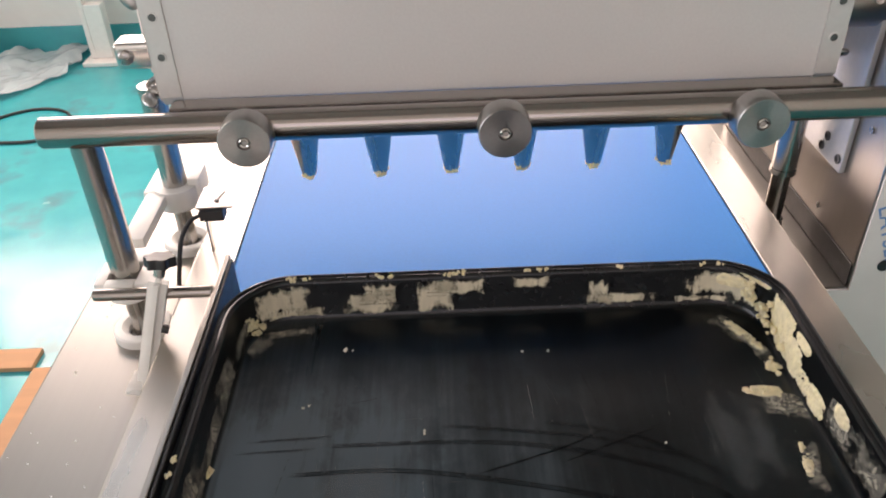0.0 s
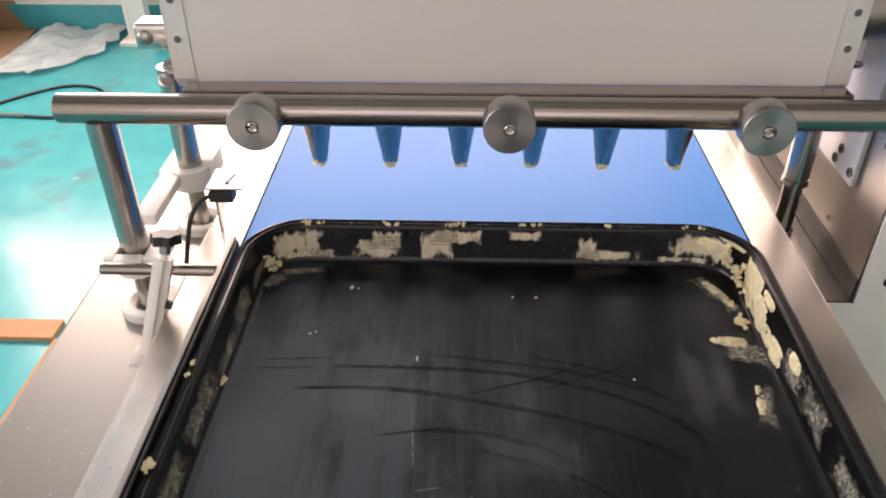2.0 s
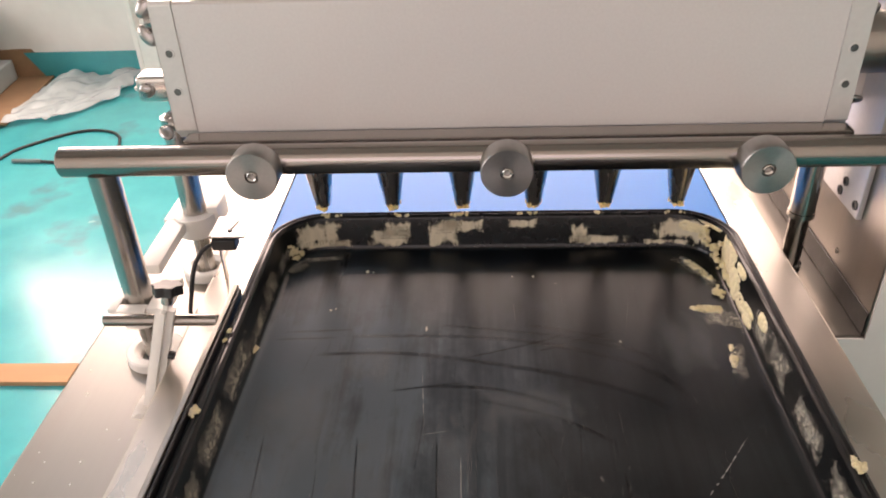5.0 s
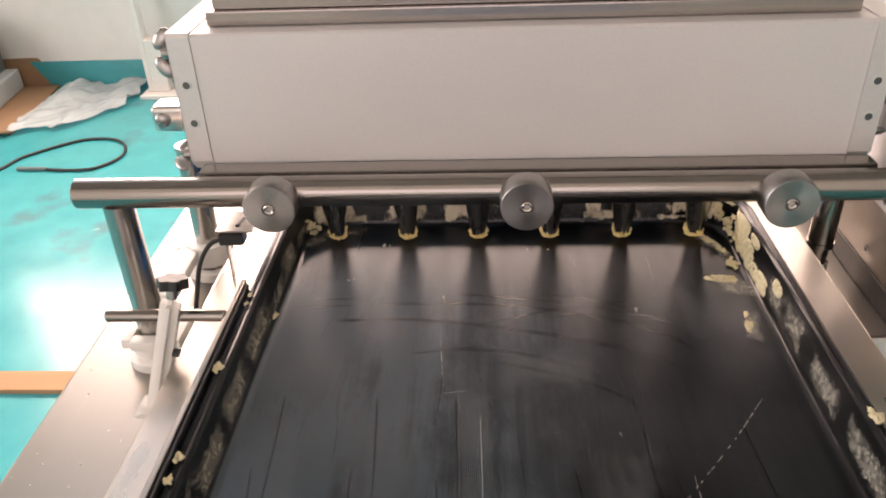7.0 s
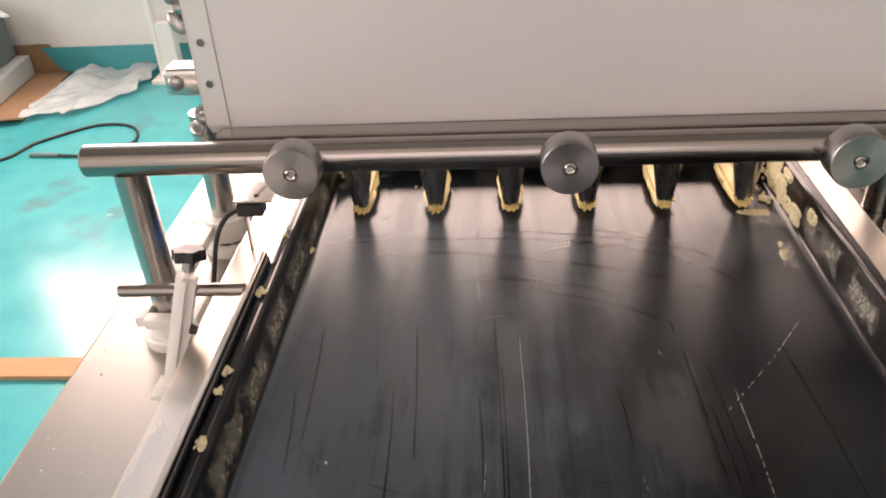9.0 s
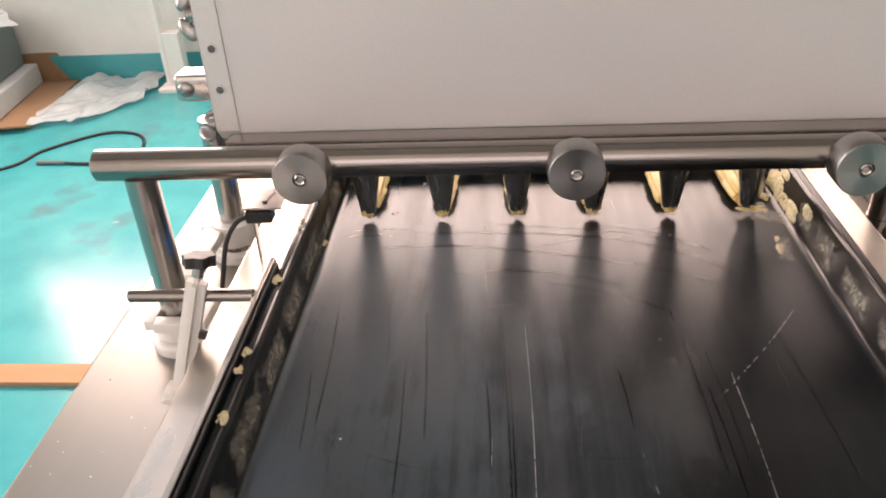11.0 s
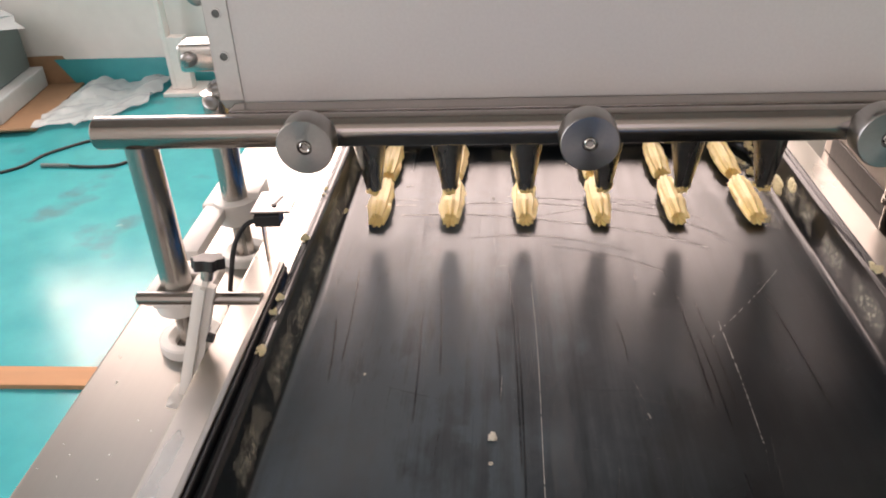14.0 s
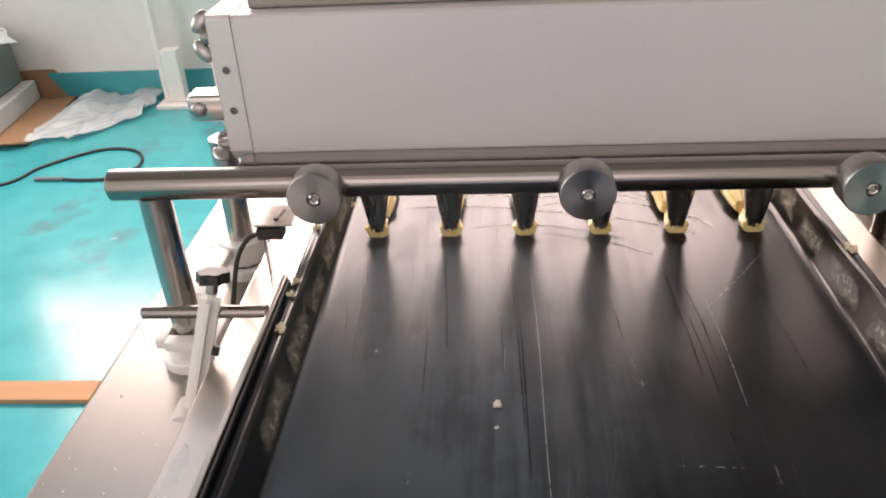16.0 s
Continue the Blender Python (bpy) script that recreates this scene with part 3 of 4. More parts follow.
    for a, b in ((-0.273, -0.2546), (0.2616, 0.28)):
        bm = B()
        prism(bm, [(-0.081, 0.118), (-0.081, 0.222), (-0.079, 0.225), (0.121, 0.225), (0.121, 0.108), (-0.072, 0.108)], a, b, Matrix(((0, 0, 1, 0), (1, 0, 0, 0), (0, 1, 0, 0), (0, 0, 0, 1))))
        bmesh.ops.bevel(bm, geom=list(bm.edges), offset=0.0003, segments=1, affect="EDGES")
        cap = part("end_plate", bm, ALU_EDGE, h, "machined aluminium end plate")
        for z in (0.177, 0.148) if a > 0 else (0.184, 0.152):
            at = pose((a + b) / 2, -0.081, z, 90, 0, 0)
            bm = B()
            lathe(bm, [(0.0029, 0.0001), (0.0031, 0.0007), (0.0041, 0.0006), (0.0044, -0.0005)], at, 24)
            rim = part("bolt_recess", bm, ALU_EDGE, cap, "countersunk rim", True)
            bm = B()
            lathe(bm, [(0, 0.00015), (0.0016, 0.00015), (0.0017, 0.0004), (0.003, 0.0004), (0.003, -0.0004)], at, 20)
            part("bolt", bm, STEEL_DARK, rim, "recessed bolt", True)
    # hopper above the box
    bm = B()
    box(bm, (-0.245, -0.062, 0.2245), (0.255, 0.1, 0.236), 0.001)
    part("hopper_flange", bm, STEEL_X, h, "stainless flange")
    bm = B()
    for lo, hi in (((-0.24, -0.056, 0.2362), (0.25, -0.053, 0.42)), ((-0.24, 0.091, 0.2362), (0.25, 0.094, 0.42)), ((-0.24, -0.053, 0.2362), (-0.237, 0.091, 0.42)), ((0.247, -0.053, 0.2362), (0.25, 0.091, 0.42))):
        box(bm, lo, hi, 0.0005, segments=1)
    part("hopper", bm, STEEL_X, h, "stainless hopper")
    # side hardware
    for x, z, turn in ((-0.2735, 0.206, 14), (-0.2735, 0.118, 70)):
        wing_bolt(h, pose(x, -0.066, z) @ pose(0, 0, 0, 0, -90, 0) @ pose(0, 0, 0, 0, 0, turn))
    wing_bolt(h, pose(0.281, -0.052, 0.122) @ pose(0, 0, 0, 0, 90, 0) @ pose(0, 0, 0, 0, 0, 60))
    wing_bolt(h, pose(0.281, -0.052, 0.205) @ pose(0, 0, 0, 0, 90, 0) @ pose(0, 0, 0, 0, 0, 20))
    bm = B()
    box(bm, (-0.322, -0.03, 0.123), (-0.2735, -0.004, 0.1465), 0.0045, None, 4)
    shaft = part("side_bar", bm, BRIGHT, h, "bright rounded bar end", True)
    bm = B()
    lathe(bm, [(0, 0.0045), (0.004, 0.0045), (0.0062, 0.0028), (0.0066, 0), (0, 0)], pose(-0.312, -0.03, 0.135, 90, 0, 0), 24)
    part("cap_screw", bm, FASTENER, shaft, "domed cap screw", True)
    bm = B()
    box(bm, (-0.305, 0.0, 0.108), (-0.2738, 0.1, 0.2), 0.002)
    part("side_bracket", bm, WHITE_PAINT, h, "pale side bracket")
    bm = B()
    rod(bm, (0.287, -0.01, 0.158), (0.35, -0.01, 0.158), 0.026, 0.002, 48)
    coup = part("drive_coupling", bm, HOUSING, h, "smooth steel drive coupling", True)
    bm = B()
    rod(bm, (0.2805, -0.01, 0.158), (0.2868, -0.01, 0.158), 0.0225, 0.001, 48)
    part("collar", bm, BLACK, coup, "dark collar", True)
    bm = B()
    lathe(bm, [(0, 0.0005), (0.0022, 0.0005), (0.0024, 0.0026), (0.004, 0.0028), (0.0044, 0.002), (0.0044, -0.002), (0.0062, -0.002), (0.0062, -0.0012)], pose(0.325, -0.0352, 0.163, 80), 20)
    part("grub_screw", bm, BRIGHT, coup, "bright socket screw", True)
    bm = B()
    prism(bm, [(0.2805, 0.095), (0.2805, 0.15), (0.325, 0.15), (0.345, 0.125), (0.335, 0.095)], -0.026, -0.02, pose(0, 0, 0, 90, 0, 0))
    part("side_plate", bm, WHITE_PAINT, h, "pale side plate")
    return h


HEAD = build_head()

# ---------------------------------------------------------------- the baking tray (origin on the belt)


def ring(hw, z, r, n=10):
    """A rounded rectangle of the tray at half width hw."""
    d = 0.2245 - hw
    y1, y0 = -0.056 - d, -0.72 + d
    out = []
    for cx, cy, a0 in ((hw - r, y1 - r, 0), (-hw + r, y1 - r, 90), (-hw + r, y0 + r, 180), (hw - r, y0 + r, 270)):
        for k in range(n + 1):
            a = radians(a0 + 90 * k / n)
            out.append((cx + r * math.cos(a), cy + r * math.sin(a), z))
    return out


def wall_point(s, z):
    """The inner wall at s along it, from the middle of the far side round a corner and down a long side; and the way in."""
    hw, r = 0.2098 + (z - 0.009) * 0.166, 0.038 + (z - 0.009) * 0.264
    far, flat, side = -0.056 - (0.2245 - hw), hw - r, 1 if s > 0 else -1
    s = abs(s)
    if s <= flat:
        p, n = Vector((s, far, z)), Vector((0, -1, 0.166))
    elif s <= flat + r * math.pi / 2:
        a = (s - flat) / r
        p = Vector((flat + r * math.sin(a), far - r + r * math.cos(a), z))
        n = Vector((-math.sin(a), -math.cos(a), 0.166))
    else:
        p, n = Vector((hw, far - r - (s - flat - r * math.pi / 2), z)), Vector((-1, 0, 0.166))
    return Vector((p.x * side, p.y, p.z)), Vector((n.x * side, n.y, n.z)).normalized()


def floor_point(x, y, turn):
    c, d = math.cos(radians(turn)), math.sin(radians(turn))
    return lambda a, b: (Vector((x + a * c - b * d, y + a * d + b * c, 0.0031)), Vector((0, 0, 1)))


def on_wall(s, z):
    return lambda a, b: wall_point(s + a, min(max(z + b, 0.0055), 0.0365))


def smear(bm, place, w, hgt, cell=0.003):
    """A thin film laid on a surface; the material wears its edges through."""
    nu, nv = max(int(w / cell), 4), max(int(hgt / cell), 4)
    uv = bm.loops.layers.uv.new("film")
    grid = []
    for i in range(nu + 1):
        row = []
        for j in range(nv + 1):
            p, n = place((i / nu - 0.5) * w, (j / nv - 0.5) * hgt)
            row.append(bm.verts.new(p + n * 0.0005))
        grid.append(row)
    for i in range(nu):
        for j in range(nv):
            f = bm.faces.new((grid[i][j], grid[i + 1][j], grid[i + 1][j + 1], grid[i][j + 1]))
            for loop, (a, b) in zip(f.loops, ((i, j), (i + 1, j), (i + 1, j + 1), (i, j + 1))):
                loop[uv].uv = (a / nu, b / nv)


def crust(bm, place, w, hgt, seed, thick=0.003, cut=0.35, cell=0.0008):
    """Crumbly dough pressed on a surface: tapering lumps with ragged edges."""
    nu, nv = max(int(w / cell), 4), max(int(hgt / cell), 4)
    verts, high = {}, {}
    for i in range(nu + 1):
        for j in range(nv + 1):
            a, b = 2 * i / nu - 1, 2 * j / nv - 1
            q = Vector((a * w * 0.5, b * hgt * 0.5, seed))
            f = 0.8 * noise.noise(Vector((q.x * 70, q.y * 70, seed))) + 0.4 * noise.noise(Vector((q.x * 260, q.y * 260, seed * 2.1))) + 0.38 * noise.noise(Vector((q.x * 560, q.y * 560, seed)))
            high[i, j] = min(1.0, 1.5 - 0.9 * (a * a + b * b) - 0.5 * max(a ** 4, b ** 4)) + f - cut
    for i in range(nu):
        for j in range(nv):
            corners = ((i, j), (i + 1, j), (i + 1, j + 1), (i, j + 1))
            if max(high[c] for c in corners) <= 0:
                continue
            for c in corners:
                if c not in verts:
                    p, n = place((c[0] / nu - 0.5) * w, (c[1] / nv - 0.5) * hgt)
                    verts[c] = bm.verts.new(p + n * (thick * min(max(high[c], 0), 1.2) ** 0.6))
            bm.faces.new([verts[c] for c in corners])


def strip(bm, points, width, z, seed, broken=0.0):
    """A thin mark along a line on the tray's floor."""
    pts = [Vector((px, py, 0)) for px, py in points]
    fine = []
    for i in range(len(pts) - 1):
        p0, p1, p2, p3 = pts[max(i - 1, 0)], pts[i], pts[i + 1], pts[min(i + 2, len(pts) - 1)]
        n = max(int((p2 - p1).length / 0.002), 1)
        for k in range(n):
            s = k / n
            fine.append(0.5 * (2 * p1 + (p2 - p0) * s + (2 * p0 - 5 * p1 + 4 * p2 - p3) * s * s + (3 * p1 - p0 - 3 * p2 + p3) * s ** 3))
    fine.append(pts[-1])
    last = None
    for i, p in enumerate(fine):
        d = (fine[min(i + 1, len(fine) - 1)] - fine[max(i - 1, 0)]).normalized()
        side = Vector((-d.y, d.x, 0))
        w = width * (0.6 + 0.6 * abs(noise.noise(Vector((i * 0.21, seed, 0))))) * min(1, 0.15 + i / 9, 0.15 + (len(fine) - 1 - i) / 9)
        now = (bm.verts.new(p + side * w / 2 + Vector((0, 0, z))), bm.verts.new(p - side * w / 2 + Vector((0, 0, z))))
        if last and noise.noise(Vector((i * 0.61, seed * 2.7, 4))) > 2 * broken - 1:
            bm.faces.new((last[0], last[1], now[1], now[0]))
        last = now


def build_tray():
    t = thing("baking_tray", "used black nonstick baking tray smeared with dried dough", "baking tray", at=(0, 0, BELT_Z))
    bm = B()
    loops = [ring(hw, z, r) for hw, z, r in ((0.203, 0.003, 0.034), (0.2065, 0.0034, 0.036), (0.2085, 0.0055, 0.037), (0.2098, 0.009, 0.038), (0.2142, 0.0355, 0.045), (0.2152, 0.0378, 0.046), (0.2172, 0.0392, 0.048), (0.2190, 0.0388, 0.050), (0.2212, 0.0400, 0.052), (0.2236, 0.0388, 0.054), (0.2245, 0.036, 0.055), (0.2232, 0.0345, 0.054), (0.2172, 0.035, 0.047), (0.2115, 0.006, 0.039), (0.208, 0.0005, 0.036), (0.2, 0.0, 0.033))]
    vs = [[bm.verts.new(p) for p in loop] for loop in loops]
    for a, b in zip(vs, vs[1:]):
        for i in range(len(a)):
            j = (i + 1) % len(a)
            bm.faces.new((a[i], a[j], b[j], b[i]))
    bm.faces.new(vs[0])
    bm.faces.new(vs[-1])
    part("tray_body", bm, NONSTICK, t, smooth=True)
    # smears on the far wall, in line with the nozzles: along the wall, height, length, depth
    for at, z, w, hh in ((-0.181, 0.0215, 0.058, 0.033), (-0.171, 0.0105, 0.062, 0.011), (-0.108, 0.0165, 0.052, 0.024), (-0.1, 0.025, 0.036, 0.02), (-0.054, 0.02, 0.036, 0.036), (-0.036, 0.028, 0.052, 0.015), (0.024, 0.03, 0.034, 0.012), (0.101, 0.0125, 0.066, 0.012), (0.081, 0.018, 0.024, 0.028), (0.183, 0.024, 0.062, 0.028), (0.168, 0.0095, 0.056, 0.007)):
        bm = B()
        smear(bm, on_wall(at, z), w, hh)
        part("wall_smear", bm, SMEAR, t, "dried dough smear on the far wall")
    rnd = random.Random(5)
    for i, x in enumerate((-0.175, -0.168, -0.16, -0.1, -0.093, -0.045, -0.04, -0.033, 0.022, 0.03, 0.036, 0.096, 0.166, 0.18)):
        bm = B()
        for q in range(4):
            s = rnd.uniform(0.0006, 0.0017)
            clump(bm, (x + 0.003 * rnd.uniform(-1, 1), -0.0635 + 0.002 * rnd.uniform(-1, 1), 0.0392), (s, s * 0.8, s * rnd.uniform(0.8, 1.5)), i * 2.3 + q)
        tagged(part("crumb", bm, DOUGH_DRY, t, smooth=True), "small crumbled cluster", kind="stuff")
    # crusts in the corners and on the long walls: along the wall, height, length, depth
    for k, (at, z, w, hh, cut) in enumerate(((0.249, 0.023, 0.036, 0.03, 0.35), (0.268, 0.016, 0.05, 0.022, 0.45), (0.292, 0.011, 0.036, 0.016, 0.6), (0.318, 0.012, 0.03, 0.016, 0.55), (0.285, 0.031, 0.022, 0.009, 0.4), (0.352, 0.026, 0.02, 0.012, 0.8), (0.19, 0.027, 0.03, 0.014, 0.95), (-0.188, 0.013, 0.03, 0.012, 1.0), (-0.21, 0.018, 0.02, 0.02, 1.05), (0.21, 0.036, 0.03, 0.006, 0.7))):
        bm = B()
        crust(bm, on_wall(at, z), w * 1.1, hh, 11 + k * 1.9, 0.002, cut - 0.1)
        part("wall_crust", bm, DOUGH_DRY, t, "crumbly dried dough on the tray wall", True)
    for at, z, w, hh in ((0.352, 0.02, 0.044, 0.026), (0.395, 0.022, 0.05, 0.026), (0.46, 0.02, 0.06, 0.026), (0.53, 0.02, 0.07, 0.026), (0.62, 0.02, 0.08, 0.026), (-0.232, 0.014, 0.05, 0.018), (-0.285, 0.018, 0.06, 0.028), (-0.335, 0.014, 0.06, 0.02), (-0.4, 0.02, 0.09, 0.028), (-0.47, 0.02, 0.07, 0.028), (-0.535, 0.018, 0.08, 0.03), (-0.6, 0.02, 0.09, 0.03), (-0.68, 0.02, 0.09, 0.03)):
        bm = B()
        smear(bm, on_wall(at, z), w, hh)
        part("wall_smear", bm, SMEAR_THIN, t, "thin floury smear on the side wall")
    # crumbly lumps heaped in the corner and down the wall: place, spread, how many
    for k, (x, y, z, dx, dy, dz, n) in enumerate(((0.199, -0.088, 0.026, 0.003, 0.006, 0.009, 26), (0.206, -0.106, 0.018, 0.003, 0.012, 0.01, 30), (0.208, -0.132, 0.013, 0.0018, 0.012, 0.006, 22), (0.187, -0.174, 0.0042, 0.009, 0.0022, 0.0006, 20), (0.2, -0.152, 0.005, 0.006, 0.006, 0.001, 14), (-0.2, -0.088, 0.01, 0.004, 0.006, 0.004, 12))):
        bm = B()
        for q in range(n):
            s = rnd.uniform(0.0009, 0.0024)
            clump(bm, (x + dx * rnd.gauss(0, 0.55), y + dy * rnd.gauss(0, 0.55), max(z + dz * rnd.gauss(0, 0.55), 0.0038)), (s, s * 1.1, s * 0.9), k * 9.1 + q)
        tagged(part("crust_rubble", bm, DOUGH_DRY, t, smooth=True), "crumbled dried dough", kind="stuff")
    # dough smeared on the floor by the walls: place, length, width, turn
    for k, (x, y, w, hh, turn, cut) in enumerate(((0.19, -0.112, 0.052, 0.01, -62, 0.75), (0.184, -0.175, 0.034, 0.012, -8, 0.55), (0.189, -0.238, 0.034, 0.007, 80, 0.8))):
        bm = B()
        crust(bm, floor_point(x, y, turn), w, hh, 51 + k * 2.3, 0.0014, cut)
        part("floor_crust", bm, DOUGH_DRY, t, "dough scraped onto the tray floor", True)
    for x, y, w, hh, turn in ((0.188, -0.116, 0.07, 0.02, -62), (0.194, -0.19, 0.05, 0.03, -20), (0.19, -0.245, 0.05, 0.018, 80), (-0.175, -0.0885, 0.05, 0.012, 8), (-0.2, -0.105, 0.03, 0.022, 60)):
        bm = B()
        smear(bm, floor_point(x, y, turn), w, hh)
        part("floor_smear", bm, SMEAR_THIN, t, "thin dough smear on the tray floor")
    for k, (x, y, z, s) in enumerate(((-0.2212, -0.342, 0.0405, 0.0042), (-0.2212, -0.428, 0.0405, 0.0034), (-0.2212, -0.446, 0.0405, 0.0034), (-0.219, -0.49, 0.04, 0.004), (-0.2095, -0.235, 0.008, 0.0035), (0.2205, -0.39, 0.0405, 0.005), (-0.063, -0.531, 0.0038, 0.0034), (-0.0655, -0.203, 0.0033, 0.0012), (-0.0657, -0.2, 0.0033, 0.0012), (-0.064, -0.553, 0.0033, 0.0014), (0.032, -0.122, 0.0033, 0.0012), (0.012, -0.122, 0.0033, 0.0012), (-0.154, -0.174, 0.0033, 0.0013), (-0.15, -0.172, 0.0033, 0.001), (-0.128, -0.112, 0.0033, 0.0018), (-0.122, -0.113, 0.0033, 0.001), (0.189, -0.243, 0.004, 0.0025), (-0.155, -0.47, 0.0033, 0.001), (0.1, -0.22, 0.0033, 0.0009), (-0.2212, -0.25, 0.0405, 0.0022), (-0.2212, -0.262, 0.0405, 0.0022))):
        bm = B()
        for q in range(5 if s < 0.0015 else 14):
            a, far = k * 2.1 + q * 2.4, s * (0.25 + 0.8 * rnd.random())
            g = s * rnd.uniform(0.2, 0.42)
            clump(bm, (x + 0.8 * far * math.cos(a), y + 1.2 * far * math.sin(a), z + s * 0.2 * rnd.random()), (g, g * 1.2, g * 0.8), k * 1.9 + q)
        tagged(part("crumb", bm, FLOUR if z < 0.0039 else DOUGH_DRY, t, smooth=True), "small crumbled cluster", kind="stuff")
    # scratches and wiped arcs on the floor: width, how whole, points
    z = 0.00325
    pale = ((0.0009, 0.7, ((0.172, -0.332), (0.14, -0.375), (0.094, -0.43))), (0.0008, 0.8, ((0.107, -0.405), (0.107, -0.47), (0.105, -0.54))), (0.0008, 0.9, ((-0.033, -0.35), (-0.031, -0.45), (-0.032, -0.6), (-0.03, -0.7))), (0.0008, 0.85, ((-0.057, -0.468), (-0.058, -0.495))), (0.0006, 0.8, ((-0.061, -0.327), (-0.041, -0.323))), (0.0007, 0.6, ((0.035, -0.478), (0.042, -0.53))), (0.0008, 0.7, ((0.046, -0.586), (0.089, -0.588))), (0.001, 0.8, ((0.107, -0.584), (0.106, -0.605))), (0.0006, 0.7, ((-0.067, -0.244), (-0.061, -0.32))), (0.0005, 0.7, ((-0.02, -0.6), (-0.035, -0.7))), (0.0006, 0.6, ((-0.12, -0.58), (-0.118, -0.64))), (0.0005, 0.55, ((-0.19, -0.315), (-0.168, -0.323), (-0.152, -0.318))), (0.0005, 0.55, ((-0.192, -0.33), (-0.17, -0.34), (-0.15, -0.334))), (0.0005, 0.5, ((-0.19, -0.345), (-0.172, -0.352), (-0.158, -0.35))), (0.0004, 0.5, ((-0.135, -0.3), (-0.128, -0.288))), (0.0004, 0.5, ((-0.024, -0.3), (-0.022, -0.36), (-0.023, -0.42))), (0.0004, 0.45, ((-0.038, -0.31), (-0.039, -0.38))), (0.0004, 0.45, ((0.06, -0.35), (0.072, -0.4), (0.076, -0.46))))
    for k, (w, whole, pts) in enumerate(pale):
        bm = B()
        strip(bm, pts, w * 0.8, z, 1 + k, 1.2 - whole)
        part("scratch", bm, SCUFF, t, "pale broken scratch")
    dark = [(0.0026, ((-0.156, -0.235), (-0.078, -0.235), (0.007, -0.251), (0.064, -0.267), (0.105, -0.285), (0.125, -0.3))), (0.0026, ((-0.129, -0.211), (-0.035, -0.212), (0.03, -0.221), (0.092, -0.241), (0.129, -0.266), (0.142, -0.288))), (0.0022, ((-0.059, -0.275), (-0.014, -0.277), (0.026, -0.289), (0.056, -0.304))), (0.0018, ((-0.054, -0.196), (0.009, -0.205), (0.054, -0.213), (0.115, -0.234))), (0.0014, ((-0.196, -0.215), (-0.142, -0.213))), (0.0014, ((-0.19, -0.205), (-0.13, -0.202))), (0.0016, ((-0.03, -0.24), (0.03, -0.22), (0.06, -0.205))), (0.0014, ((0.03, -0.232), (0.08, -0.212), (0.1, -0.203))), (0.0018, ((0.02, -0.196), (0.08, -0.212), (0.13, -0.246))), (0.0014, ((-0.09, -0.28), (-0.03, -0.27))), (0.0016, ((-0.02, -0.29), (0.04, -0.31), (0.08, -0.335)))]
    for x, y0, y1, x2 in ((-0.051, -0.33, -0.56, -0.045), (-0.046, -0.38, -0.6, -0.043), (-0.11, -0.33, -0.47, -0.101), (0.081, -0.363, -0.5, 0.083), (0.094, -0.378, -0.5, 0.098), (0.088, -0.42, -0.52, 0.09), (-0.18, -0.33, -0.46, -0.174), (-0.188, -0.4, -0.48, -0.18), (-0.12, -0.4, -0.52, -0.116), (-0.062, -0.41, -0.5, -0.058), (0.03, -0.4, -0.46, 0.033), (0.15, -0.35, -0.5, 0.158)):
        dark.append((0.001, ((x, y0), ((x + x2) / 2 + 0.001, (y0 + y1) / 2), (x2, y1))))
    for k, (w, pts) in enumerate(dark):
        bm = B()
        for q in (-1, 0, 1):
            strip(bm, [(px + 0.45 * w * q, py + 0.5 * w * q) for px, py in pts], w * (0.45 + 0.15 * abs(q)), z - 0.0001, 40 + k + 7 * q, 0.3)
        part("wipe_mark", bm, DARKMARK, t, "dark wiped streak")
    # hairline scratches all over the floor, most along the tray, some swept across
    for mat, count, wide, at in ((HAIRLINE, 190, 0.0005, 0.00335), (DARKMARK, 50, 0.0006, 0.0033)):
        bm = B()
        for k in range(count):
            x, y = rnd.uniform(-0.19, 0.19), rnd.uniform(-0.6, -0.15)
            a = radians(rnd.gauss(90, 7) if rnd.random() < 0.72 else rnd.gauss(-8, 16))
            far = rnd.uniform(0.01, 0.075) * (1 if abs(math.sin(a)) > 0.5 else 0.7)
            bow = rnd.uniform(-0.06, 0.06) * far
            dx, dy = math.cos(a) * far / 2, math.sin(a) * far / 2
            pts = [(min(max(px, -0.2), 0.2), max(py, -0.69)) for px, py in ((x - dx, y - dy), (x - dy * bow / far, y + dx * bow / far), (x + dx, y + dy))]
            strip(bm, pts, wide * rnd.uniform(0.5, 1.2), at, 200 + k, rnd.uniform(0.2, 0.55))
        tagged(part("hairline_scratch", bm, mat, t, "fine scattered hairline scratches"), kind="stuff")
    # hazy rubbed bands on the floor, with sheen painted at the left: place, breadth, length
    for x, y, w, hh in ((-0.037, -0.4, 0.036, 0.24), (-0.02, -0.5, 0.024, 0.3), (-0.16, -0.31, 0.09, 0.1), (-0.178, -0.41, 0.06, 0.2), (-0.17, -0.57, 0.09, 0.16), (0.155, -0.22, 0.06, 0.1), (0.06, -0.44, 0.06, 0.16), (-0.11, -0.25, 0.07, 0.06), (-0.1, -0.4, 0.07, 0.2), (0.02, -0.3, 0.1, 0.06)):
        bm = B()
        smear(bm, floor_point(x, y, 0), w, hh, 0.012)
        part("rubbed_sheen_band", bm, HAZE, t, "pale rubbed haze and painted sheen on the tray floor")
    return t


TRAY = build_tray()

# ---------------------------------------------------------------- piped dough fingers
PIECES, FINGER = 7, 0.069


